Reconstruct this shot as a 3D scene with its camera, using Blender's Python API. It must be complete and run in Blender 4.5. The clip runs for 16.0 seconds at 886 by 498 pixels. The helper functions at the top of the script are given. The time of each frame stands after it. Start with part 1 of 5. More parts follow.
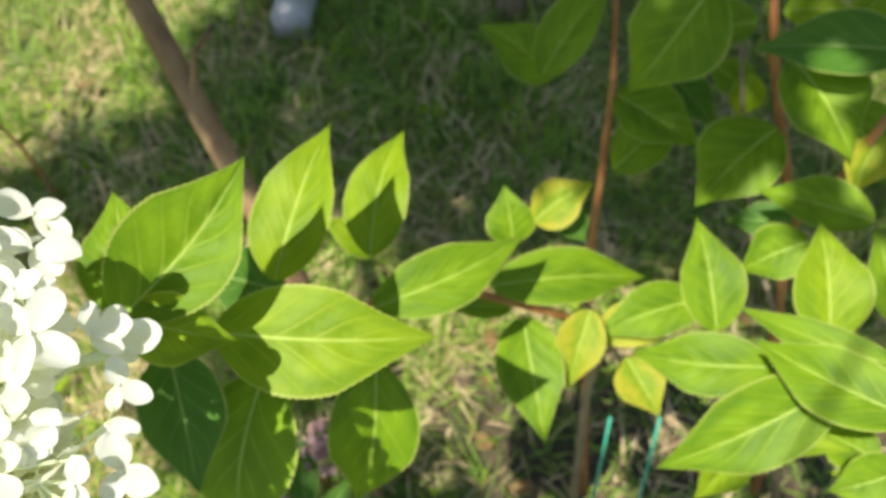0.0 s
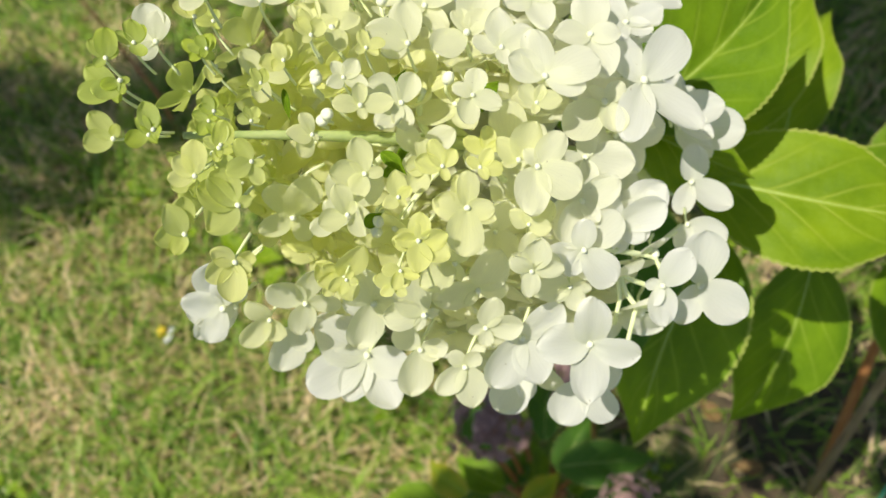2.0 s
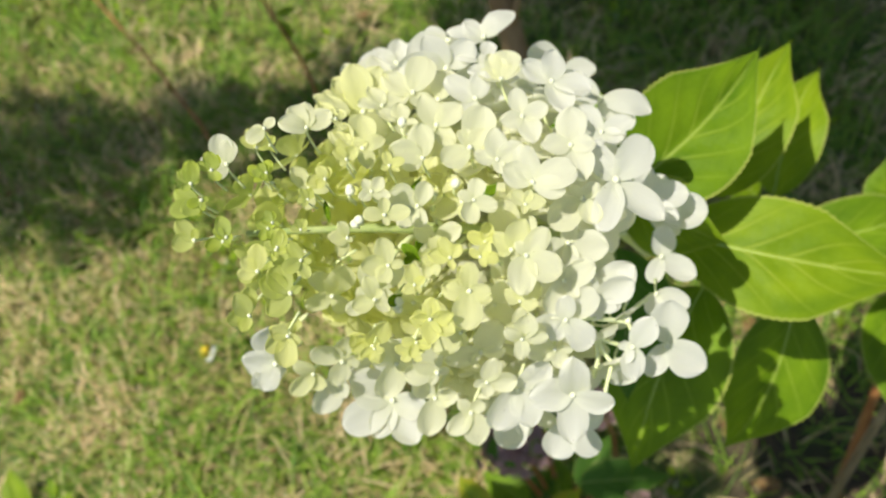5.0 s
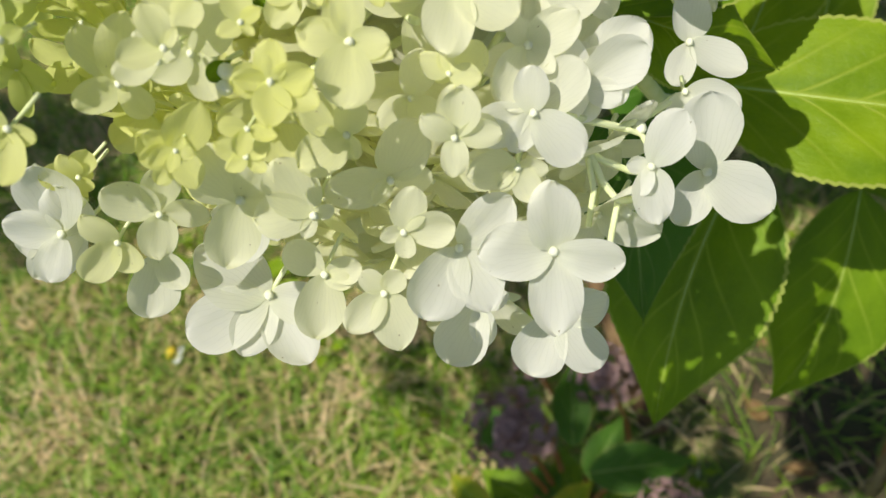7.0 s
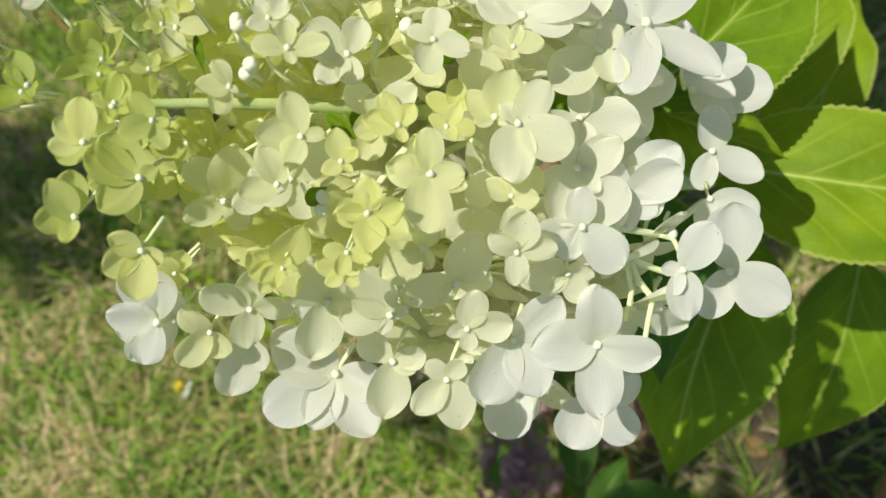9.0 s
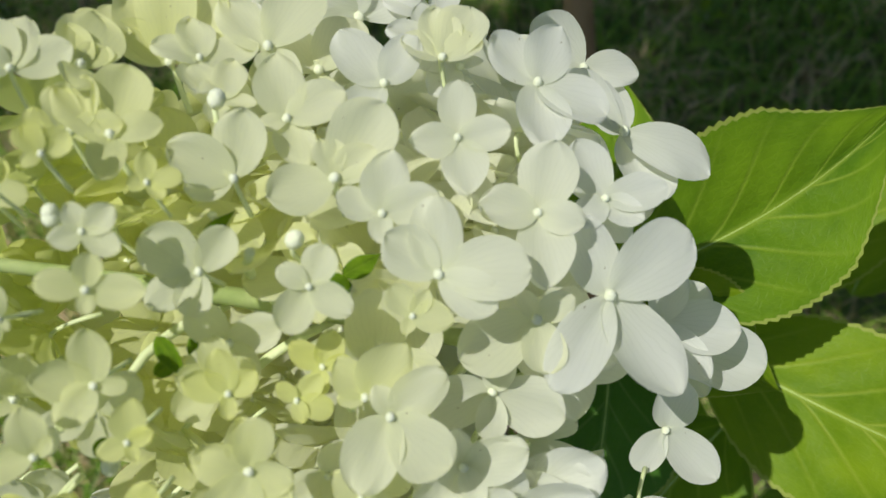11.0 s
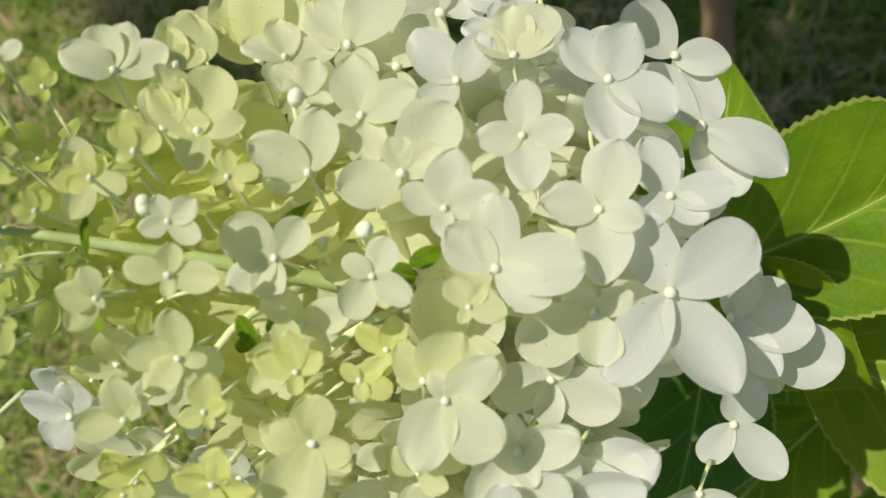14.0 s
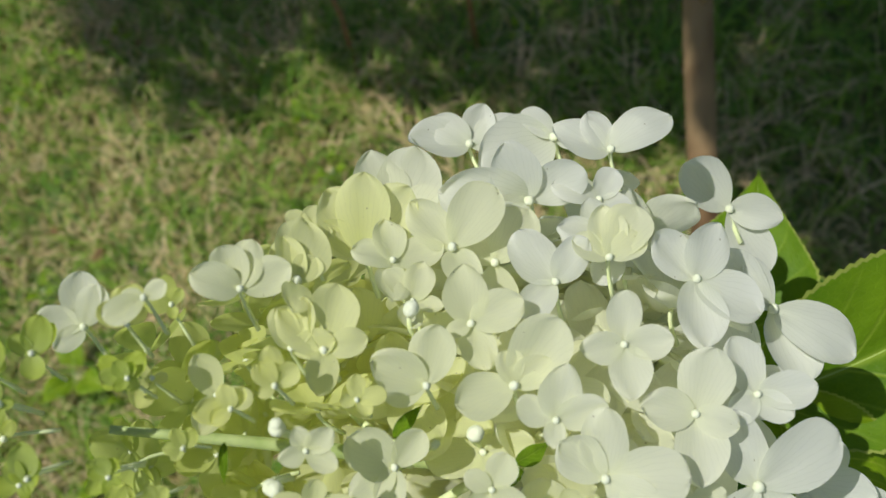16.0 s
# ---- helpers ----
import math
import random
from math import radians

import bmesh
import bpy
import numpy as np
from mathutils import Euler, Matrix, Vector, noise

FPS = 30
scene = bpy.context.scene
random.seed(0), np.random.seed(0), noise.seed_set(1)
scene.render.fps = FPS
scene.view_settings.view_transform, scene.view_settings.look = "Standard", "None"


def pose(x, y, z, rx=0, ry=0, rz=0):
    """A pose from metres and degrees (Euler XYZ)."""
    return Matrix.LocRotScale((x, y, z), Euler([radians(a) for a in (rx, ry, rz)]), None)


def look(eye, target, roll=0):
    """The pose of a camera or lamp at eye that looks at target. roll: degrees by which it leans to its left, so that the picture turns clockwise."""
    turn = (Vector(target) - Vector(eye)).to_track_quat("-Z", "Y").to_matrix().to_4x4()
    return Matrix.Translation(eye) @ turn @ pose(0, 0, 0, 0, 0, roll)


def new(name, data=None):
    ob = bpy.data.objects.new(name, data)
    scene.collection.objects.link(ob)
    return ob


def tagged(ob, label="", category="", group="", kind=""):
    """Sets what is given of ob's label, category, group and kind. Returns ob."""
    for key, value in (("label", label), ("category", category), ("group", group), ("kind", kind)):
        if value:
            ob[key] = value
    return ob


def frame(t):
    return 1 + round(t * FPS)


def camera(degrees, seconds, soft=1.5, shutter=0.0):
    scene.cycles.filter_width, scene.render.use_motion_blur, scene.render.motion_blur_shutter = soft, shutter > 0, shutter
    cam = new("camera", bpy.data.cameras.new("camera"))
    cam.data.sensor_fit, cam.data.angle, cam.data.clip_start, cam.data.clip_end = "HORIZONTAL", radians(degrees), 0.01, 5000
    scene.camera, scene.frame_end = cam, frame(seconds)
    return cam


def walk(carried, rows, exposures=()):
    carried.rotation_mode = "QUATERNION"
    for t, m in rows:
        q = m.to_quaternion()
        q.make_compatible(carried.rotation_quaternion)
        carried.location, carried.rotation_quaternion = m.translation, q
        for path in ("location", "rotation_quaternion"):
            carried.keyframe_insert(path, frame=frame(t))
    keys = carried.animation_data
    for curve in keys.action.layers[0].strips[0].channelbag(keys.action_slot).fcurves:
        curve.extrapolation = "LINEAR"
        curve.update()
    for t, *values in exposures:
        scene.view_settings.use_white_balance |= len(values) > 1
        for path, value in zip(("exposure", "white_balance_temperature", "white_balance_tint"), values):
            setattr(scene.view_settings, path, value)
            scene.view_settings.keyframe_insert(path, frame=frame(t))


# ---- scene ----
cam = camera(52.0, 16.0)
PATH = [
    (0, (0.021, 0.015, 1.357), (-0.21, 1.002, -0.368), -7.4),
    (0.5, (-0.049, -0.015, 1.321), (-0.339, 0.92, -0.423), -8.0),
    (1, (-0.111, -0.042, 1.278), (-0.494, 0.85, -0.471), -9.5),
    (1.5, (-0.128, -0.041, 1.266), (-0.556, 0.847, -0.475), -9.4),
    (2, (-0.151, -0.037, 1.264), (-0.64, 0.843, -0.465), -11.7),
    (2.5, (-0.152, -0.046, 1.299), (-0.673, 0.831, -0.422), -12.2),
    (3, (-0.108, -0.105, 1.288), (-0.651, 0.762, -0.43), -12.9),
    (3.5, (-0.103, -0.109, 1.31), (-0.662, 0.742, -0.411), -13.8),
    (4, (-0.125, -0.069, 1.343), (-0.691, 0.78, -0.377), -14.7),
    (4.2, (-0.125, -0.062, 1.358), (-0.691, 0.794, -0.358), -14.8),
    (6.3, (-0.148, -0.017, 1.226), (-0.726, 0.873, -0.469), -16.8),
    (6.5, (-0.143, -0.015, 1.213), (-0.727, 0.899, -0.467), -16.7),
    (7, (-0.136, -0.022, 1.182), (-0.712, 0.877, -0.509), -17.6),
    (7.5, (-0.128, -0.026, 1.192), (-0.719, 0.887, -0.486), -18.3),
    (8, (-0.132, -0.027, 1.212), (-0.732, 0.906, -0.453), -18.3),
    (8.2, (-0.136, -0.028, 1.219), (-0.75, 0.916, -0.434), -18.5),
    (10.3, (-0.158, 0.02, 1.206), (-0.698, 0.937, -0.487), -8.0),
    (10.5, (-0.161, 0.034, 1.212), (-0.722, 0.92, -0.491), -7.3),
    (11, (-0.151, 0.064, 1.208), (-0.754, 0.831, -0.538), -6.7),
    (11.5, (-0.15, 0.081, 1.21), (-0.804, 0.775, -0.548), -9.2),
    (12, (-0.142, 0.096, 1.203), (-0.873, 0.698, -0.559), -15.4),
    (12.5, (-0.118, 0.109, 1.193), (-0.89, 0.672, -0.564), -18.5),
    (13, (-0.122, 0.097, 1.197), (-0.914, 0.633, -0.56), -20.0),
    (13.5, (-0.128, 0.088, 1.201), (-0.932, 0.632, -0.547), -20.2),
    (14, (-0.14, 0.073, 1.216), (-0.946, 0.609, -0.534), -20.9),
    (14.5, (-0.156, 0.06, 1.241), (-0.967, 0.643, -0.492), -19.6),
    (15, (-0.146, 0.051, 1.229), (-0.946, 0.65, -0.504), -18.9),
    (15.5, (-0.169, 0.049, 1.24), (-0.908, 0.663, -0.513), -15.9),
    (16, (-0.179, 0.084, 1.247), (-0.908, 0.663, -0.523), -16.6),
]
walk(cam, [(t, look(eye, target, roll)) for t, eye, target, roll in PATH],
     [(0, 0.55, 6600, 10), (0.5, 0.08, 6600, 10), (1, -0.09, 6600, 10), (2, -0.05, 6600, 10), (2.5, -0.06, 6600, 10), (3, 0.23, 6600, 10), (3.5, 0.33, 6600, 10), (4, 0.23, 6600, 10), (6.5, -0.2, 6600, 10), (8, -0.08, 6600, 10), (10.5, -0.5, 6150, 7), (11, -0.56, 6150, 7), (12, -0.7, 6150, 7), (12.5, -0.68, 6300, 9), (13, -0.45, 6450, 10), (13.5, -0.46, 6450, 10), (15, -0.31, 6450, 10), (15.5, -0.32, 6450, 10), (16, -0.55, 6150, 7)])
cam.data.dof.use_dof = True
cam.data.dof.focus_distance = 0.215
cam.data.dof.aperture_fstop = 20.0

# ---- light: high summer sun behind the viewer, blue sky ----
SUN_WAY = Vector((-0.24, -0.3, 0.92)).normalized()
world = bpy.data.worlds.new("sky")
scene.world = world
world.use_nodes = True
wn, wl = world.node_tree.nodes, world.node_tree.links
sky = wn.new("ShaderNodeTexSky")
sky.sky_type, sky.sun_disc = "NISHITA", False
sky.sun_elevation = math.asin(SUN_WAY.z)
sky.sun_rotation = math.atan2(SUN_WAY.x, SUN_WAY.y)
wl.new(sky.outputs["Color"], wn["Background"].inputs["Color"])
wn["Background"].inputs["Strength"].default_value = 0.09
sun = new("sun", bpy.data.lights.new("sun", "SUN"))
sun.data.energy, sun.data.angle, sun.data.color = 5.0, radians(0.53), (1.0, 0.95, 0.84)
sun.matrix_world = look((0, 0, 4), Vector((0, 0, 4)) - SUN_WAY)


# ---- materials ----
def material(name):
    m = bpy.data.materials.new(name)
    m.use_nodes = True
    nt = m.node_tree
    return m, nt, nt.nodes, nt.links, nt.nodes["Principled BSDF"]


def node(nt, kind, **sets):
    n = nt.nodes.new("ShaderNode" + kind)
    for k, v in sets.items():
        if k in n.inputs:
            n.inputs[k].default_value = v
    return n


def math_node(nt, op, a, b=0.0, clamp=False):
    n = nt.nodes.new("ShaderNodeMath")
    n.operation, n.use_clamp = op, clamp
    for i, v in enumerate((a, b)):
        if isinstance(v, (int, float)):
            n.inputs[i].default_value = v
        else:
            nt.links.new(v, n.inputs[i])
    return n.outputs[0]


def mix_colour(nt, fac, a, b, how="MIX"):
    n = nt.nodes.new("ShaderNodeMix")
    n.data_type, n.blend_type = "RGBA", how
    for sock, v in ((n.inputs[0], fac), (n.inputs[6], a), (n.inputs[7], b)):
        if isinstance(v, (int, float, tuple)):
            sock.default_value = v
        else:
            nt.links.new(v, sock)
    return n.outputs[2]


def ramp(nt, fac, *stops):
    n = nt.nodes.new("ShaderNodeValToRGB")
    while len(n.color_ramp.elements) < len(stops):
        n.color_ramp.elements.new(0.5)
    for e, (p, c) in zip(n.color_ramp.elements, stops):
        e.position, e.color = p, (*c, 1) if len(c) == 3 else c
    nt.links.new(fac, n.inputs[0])
    return n.outputs[0]


def thin(m, nt, colour, through_colour, share, bsdf):
    """Adds light that passes through a thin blade to a principled surface."""
    tr = nt.nodes.new("ShaderNodeBsdfTranslucent")
    nt.links.new(through_colour, tr.inputs["Color"])
    mx = nt.nodes.new("ShaderNodeMixShader")
    mx.inputs[0].default_value = share
    nt.links.new(bsdf.outputs[0], mx.inputs[1])
    nt.links.new(tr.outputs[0], mx.inputs[2])
    nt.links.new(mx.outputs[0], nt.nodes["Material Output"].inputs["Surface"])
    nt.links.new(colour, bsdf.inputs["Base Color"])
    return tr


def sepal_material():
    m, nt, n, l, b = material("sepal")
    uv = n.new("ShaderNodeUVMap")
    sep = n.new("ShaderNodeSeparateXYZ")
    l.new(uv.outputs[0], sep.inputs[0])
    u, v = sep.outputs[0], sep.outputs[1]
    info = n.new("ShaderNodeObjectInfo")
    # fan of fine veins spreading from the claw
    fan = math_node(nt, "DIVIDE", math_node(nt, "SUBTRACT", u, 0.5), math_node(nt, "ADD", math_node(nt, "MULTIPLY", v, 0.75), 0.25))
    tex = n.new("ShaderNodeTexNoise")
    tex.inputs["Scale"].default_value, tex.inputs["Detail"].default_value = 90.0, 3.0
    co = n.new("ShaderNodeTexCoord")
    l.new(co.outputs["Object"], tex.inputs["Vector"])
    tex.inputs["Scale"].default_value = 5.0
    wob = math_node(nt, "MULTIPLY", tex.outputs[0], 0.2)
    wave = math_node(nt, "SINE", math_node(nt, "MULTIPLY", math_node(nt, "ADD", fan, wob), 23.0))
    vein = math_node(nt, "POWER", math_node(nt, "ABSOLUTE", wave), 70.0)
    vein = math_node(nt, "MULTIPLY", vein, math_node(nt, "SUBTRACT", 1.05, math_node(nt, "POWER", v, 2.0)), True)
    tint = mix_colour(nt, math_node(nt, "MULTIPLY", vein, 0.17), info.outputs["Color"], (0.40, 0.42, 0.33, 1))
    # greener towards the claw, faint mottling
    claw = math_node(nt, "POWER", math_node(nt, "SUBTRACT", 1.0, v, True), 3.0)
    tint = mix_colour(nt, math_node(nt, "MULTIPLY", claw, 0.3), tint, (0.68, 0.74, 0.42, 1))
    big = n.new("ShaderNodeTexNoise")
    big.inputs["Scale"].default_value = 2.2
    l.new(co.outputs["Object"], big.inputs["Vector"])
    tint = mix_colour(nt, math_node(nt, "MULTIPLY", big.outputs[0], 0.12), tint, (0.76, 0.78, 0.6, 1))
    dots = n.new("ShaderNodeTexVoronoi")
    dots.inputs["Scale"].default_value = 3.2
    far = n.new("ShaderNodeVectorMath")
    far.operation = "ADD"
    l.new(co.outputs["Object"], far.inputs[0])
    l.new(math_node(nt, "MULTIPLY", info.outputs["Random"], 40.0), far.inputs[1])
    l.new(far.outputs[0], dots.inputs["Vector"])
    speck = math_node(nt, "LESS_THAN", dots.outputs["Distance"], 0.045)
    tint = mix_colour(nt, math_node(nt, "MULTIPLY", speck, 0.55), tint, (0.3, 0.24, 0.12, 1))
    warm = mix_colour(nt, 1.0, tint, (1.0, 1.0, 0.9, 1), "MULTIPLY")
    tr = thin(m, nt, tint, warm, 0.54, b)
    b.inputs["Roughness"].default_value = 0.55
    b.inputs["Specular IOR Level"].default_value = 0.3
    bump = n.new("ShaderNodeBump")
    bump.inputs["Strength"].default_value, bump.inputs["Distance"].default_value = 0.2, 0.0003
    l.new(math_node(nt, "ADD", vein, math_node(nt, "MULTIPLY", tex.outputs[0], 0.8)), bump.inputs["Height"])
    l.new(bump.outputs[0], b.inputs["Normal"])
    return m


def leaf_material(name, deep, bright, yellow, through_col, yellowing=0.0, share=0.4):
    m, nt, n, l, b = material(name)
    uv = n.new("ShaderNodeUVMap")
    sep = n.new("ShaderNodeSeparateXYZ")
    l.new(uv.outputs[0], sep.inputs[0])
    u, v = sep.outputs[0], sep.outputs[1]
    co = n.new("ShaderNodeTexCoord")
    info = n.new("ShaderNodeObjectInfo")
    off = math_node(nt, "ABSOLUTE", math_node(nt, "SUBTRACT", u, 0.5))
    # midrib and the side veins that sweep towards the tip
    mid = math_node(nt, "SUBTRACT", 1.0, math_node(nt, "DIVIDE", off, 0.03), True)
    slant = math_node(nt, "SUBTRACT", v, math_node(nt, "MULTIPLY", math_node(nt, "POWER", off, 0.8), 0.62))
    saw = math_node(nt, "ABSOLUTE", math_node(nt, "SUBTRACT", math_node(nt, "FRACT", math_node(nt, "MULTIPLY", slant, 6.0)), 0.5))
    side = math_node(nt, "SUBTRACT", 1.0, math_node(nt, "DIVIDE", saw, 0.085), True)
    side = math_node(nt, "MULTIPLY", side, math_node(nt, "SUBTRACT", 1.0, math_node(nt, "MULTIPLY", off, 1.9), True))
    net = n.new("ShaderNodeTexVoronoi")
    net.feature = "DISTANCE_TO_EDGE"
    net.inputs["Scale"].default_value = 34.0
    l.new(uv.outputs[0], net.inputs["Vector"])
    small = math_node(nt, "SUBTRACT", 1.0, math_node(nt, "DIVIDE", net.outputs[0], 0.1), True)
    blot = n.new("ShaderNodeTexNoise")
    blot.inputs["Scale"].default_value, blot.inputs["Detail"].default_value = 3.0, 4.0
    grain = n.new("ShaderNodeTexNoise")
    grain.inputs["Scale"].default_value, grain.inputs["Detail"].default_value = 40.0, 5.0
    shift = n.new("ShaderNodeVectorMath")
    shift.operation = "ADD"
    l.new(uv.outputs[0], shift.inputs[0])
    l.new(info.outputs["Random"], shift.inputs[1])
    l.new(shift.outputs[0], blot.inputs["Vector"])
    l.new(shift.outputs[0], grain.inputs["Vector"])
    col = mix_colour(nt, ramp(nt, blot.outputs[0], (0.35, (0, 0, 0)), (0.65, (1, 1, 1))), deep, bright)
    col = mix_colour(nt, math_node(nt, "MULTIPLY", grain.outputs[0], 0.35), col, bright)
    veins = math_node(nt, "MAXIMUM", mid, math_node(nt, "MULTIPLY", side, 0.95))
    col = mix_colour(nt, math_node(nt, "MULTIPLY", veins, 0.8), col, yellow)
    col = mix_colour(nt, math_node(nt, "MULTIPLY", small, 0.1), col, yellow)
    if yellowing:
        far = ramp(nt, math_node(nt, "ADD", math_node(nt, "MULTIPLY", off, 1.0), math_node(nt, "MULTIPLY", blot.outputs[0], 0.9)), (0.55, (0, 0, 0)), (0.85, (1, 1, 1)))
        col = mix_colour(nt, math_node(nt, "MULTIPLY", far, yellowing), col, (0.62, 0.5, 0.05, 1))
    rim = math_node(nt, "GREATER_THAN", off, 0.478)
    col = mix_colour(nt, math_node(nt, "MULTIPLY", rim, 0.6), col, (0.52, 0.55, 0.14, 1))
    thr = mix_colour(nt, 1.0, col, through_col, "MULTIPLY")
    thr = mix_colour(nt, 0.35, thr, through_col)
    thin(m, nt, col, thr, share, b)
    b.inputs["Roughness"].default_value = 0.5
    b.inputs["Specular IOR Level"].default_value = 0.24
    bump = n.new("ShaderNodeBump")
    bump.inputs["Strength"].default_value, bump.inputs["Distance"].default_value = 0.7, 0.0009
    h = math_node(nt, "SUBTRACT", math_node(nt, "MULTIPLY", grain.outputs[0], 0.3), math_node(nt, "ADD", math_node(nt, "MULTIPLY", veins, 0.3), math_node(nt, "MULTIPLY", small, 0.07)))
    l.new(h, bump.inputs["Height"])
    l.new(bump.outputs[0], b.inputs["Normal"])
    return m


def rough_material(name, a, b_col, scale=30.0, rough=0.75, bump_d=0.002, stretch=(1, 1, 1), c_col=None):
    m, nt, n, l, b = material(name)
    co = n.new("ShaderNodeTexCoord")
    mp = n.new("ShaderNodeMapping")
    mp.inputs["Scale"].default_value = stretch
    l.new(co.outputs["Object"], mp.inputs["Vector"])
    t1 = n.new("ShaderNodeTexNoise")
    t1.inputs["Scale"].default_value, t1.inputs["Detail"].default_value = scale, 6.0
    t2 = n.new("ShaderNodeTexNoise")
    t2.inputs["Scale"].default_value, t2.inputs["Detail"].default_value = scale * 0.17, 3.0
    for t in (t1, t2):
        l.new(mp.outputs[0], t.inputs["Vector"])
    col = mix_colour(nt, ramp(nt, t1.outputs[0], (0.35, (0, 0, 0)), (0.65, (1, 1, 1))), a, b_col)
    if c_col:
        col = mix_colour(nt, ramp(nt, t2.outputs[0], (0.45, (0, 0, 0)), (0.62, (1, 1, 1))), col, c_col)
    l.new(col, b.inputs["Base Color"])
    b.inputs["Roughness"].default_value = rough
    bump = n.new("ShaderNodeBump")
    bump.inputs["Strength"].default_value, bump.inputs["Distance"].default_value = 0.8, bump_d
    l.new(math_node(nt, "ADD", t1.outputs[0], math_node(nt, "MULTIPLY", t2.outputs[0], 1.5)), bump.inputs["Height"])
    l.new(bump.outputs[0], b.inputs["Normal"])
    return m


def grass_material(name, fresh, young, straw, dry_share):
    m, nt, n, l, b = material(name)
    geo = n.new("ShaderNodeNewGeometry")
    co = n.new("ShaderNodeTexCoord")
    patch = n.new("ShaderNodeTexNoise")
    patch.inputs["Scale"].default_value, patch.inputs["Detail"].default_value = 7.0, 3.0
    l.new(co.outputs["Object"], patch.inputs["Vector"])
    rnd = geo.outputs["Random Per Island"]
    green = mix_colour(nt, rnd, fresh, young)
    dry = math_node(nt, "ADD", math_node(nt, "MULTIPLY", patch.outputs[0], 2.6), math_node(nt, "MULTIPLY", math_node(nt, "FRACT", math_node(nt, "MULTIPLY", rnd, 37.0)), 0.8))
    fac = ramp(nt, math_node(nt, "SUBTRACT", dry, 1.75 - dry_share), (0.42, (0, 0, 0)), (0.5, (1, 1, 1)))
    col = mix_colour(nt, fac, green, straw)
    thin(m, nt, col, mix_colour(nt, 1.0, col, (1.0, 1.0, 0.5, 1), "MULTIPLY"), 0.3, b)
    b.inputs["Roughness"].default_value = 0.5
    b.inputs["Specular IOR Level"].default_value = 0.35
    return m


SEPAL = sepal_material()
BUD = rough_material("bud", (0.78, 0.82, 0.58, 1), (0.85, 0.87, 0.7, 1), 400, 0.9, 0.0006)
PEDICEL = rough_material("pedicel", (0.74, 0.81, 0.42, 1), (0.82, 0.87, 0.55, 1), 200, 0.85, 0.0003)
RIB = rough_material("midrib", (0.36, 0.5, 0.09, 1), (0.46, 0.58, 0.15, 1), 200, 0.55, 0.0003)
RACHIS = rough_material("rachis", (0.4, 0.5, 0.18, 1), (0.52, 0.6, 0.26, 1), 200, 0.55, 0.0003)
LEAF = leaf_material("leaf", (0.075, 0.175, 0.005, 1), (0.2, 0.34, 0.008, 1), (0.36, 0.47, 0.05, 1), (0.46, 0.62, 0.005, 1), 0.0, 0.3)
LEAF_PALE = leaf_material("pale_leaf", (0.13, 0.25, 0.006, 1), (0.27, 0.4, 0.008, 1), (0.44, 0.53, 0.06, 1), (0.56, 0.68, 0.005, 1), 0.0, 0.33)
LEAF_YELLOW = leaf_material("yellowing_leaf", (0.2, 0.34, 0.015, 1), (0.3, 0.42, 0.02, 1), (0.5, 0.54, 0.08, 1), (0.6, 0.7, 0.02, 1), 0.6)
# darker copy of the leaf green, shade put into its colour
LEAF_DARK = leaf_material("dark_leaf", (0.05, 0.15, 0.012, 1), (0.08, 0.2, 0.018, 1), (0.2, 0.32, 0.08, 1), (0.3, 0.5, 0.04, 1), 0.0, 0.3)
BARK = rough_material("bark", (0.13, 0.07, 0.03, 1), (0.29, 0.17, 0.075, 1), 60, 0.85, 0.004, (1, 1, 0.25), (0.33, 0.22, 0.11, 1))
RED_STEM = rough_material("red_stem", (0.3, 0.11, 0.035, 1), (0.42, 0.2, 0.07, 1), 90, 0.6, 0.001, (1, 1, 0.2))
GREY_STEM = rough_material("grey_stem", (0.2, 0.15, 0.09, 1), (0.34, 0.27, 0.17, 1), 90, 0.75, 0.001, (1, 1, 0.2))
SOIL = rough_material("soil", (0.12, 0.13, 0.04, 1), (0.25, 0.23, 0.085, 1), 45, 0.95, 0.01, (1, 1, 1), (0.1, 0.16, 0.035, 1))
# brown bed earth, with the plants' shade put into its dark colour
SHADED_BED_SOIL = rough_material("shaded_bed_soil", (0.05, 0.038, 0.022, 1), (0.12, 0.086, 0.048, 1), 70, 0.95, 0.012, (1, 1, 1), (0.055, 0.06, 0.024, 1))
GRASS = grass_material("grass", (0.1, 0.23, 0.02, 1), (0.34, 0.5, 0.055, 1), (0.8, 0.61, 0.36, 1), 0.17)
STRAW = grass_material("straw", (0.54, 0.45, 0.18, 1), (0.7, 0.55, 0.28, 1), (0.8, 0.64, 0.38, 1), 0.4)
CONCRETE = rough_material("concrete", (0.42, 0.41, 0.38, 1), (0.58, 0.57, 0.53, 1), 60, 0.9, 0.003, (1, 1, 1), (0.36, 0.35, 0.3, 1))
WHITE_PAINT = rough_material("white_paint", (0.74, 0.76, 0.76, 1), (0.82, 0.83, 0.82, 1), 25, 0.6, 0.001, (1, 1, 1), (0.6, 0.6, 0.56, 1))
PINK = rough_material("faded_pink", (0.5, 0.28, 0.25, 1), (0.68, 0.46, 0.4, 1), 250, 0.7, 0.001, (1, 1, 1), (0.42, 0.3, 0.3, 1))
TWINE = rough_material("green_twine", (0.03, 0.3, 0.19, 1), (0.06, 0.42, 0.28, 1), 300, 0.5, 0.0006)
YELLOW = rough_material("daisy_yellow", (0.8, 0.55, 0.02, 1), (0.85, 0.65, 0.05, 1), 600, 0.6, 0.0006)
WHITE_PETAL = rough_material("daisy_white", (0.8, 0.8, 0.8, 1), (0.85, 0.85, 0.83, 1), 300, 0.6, 0.0003)
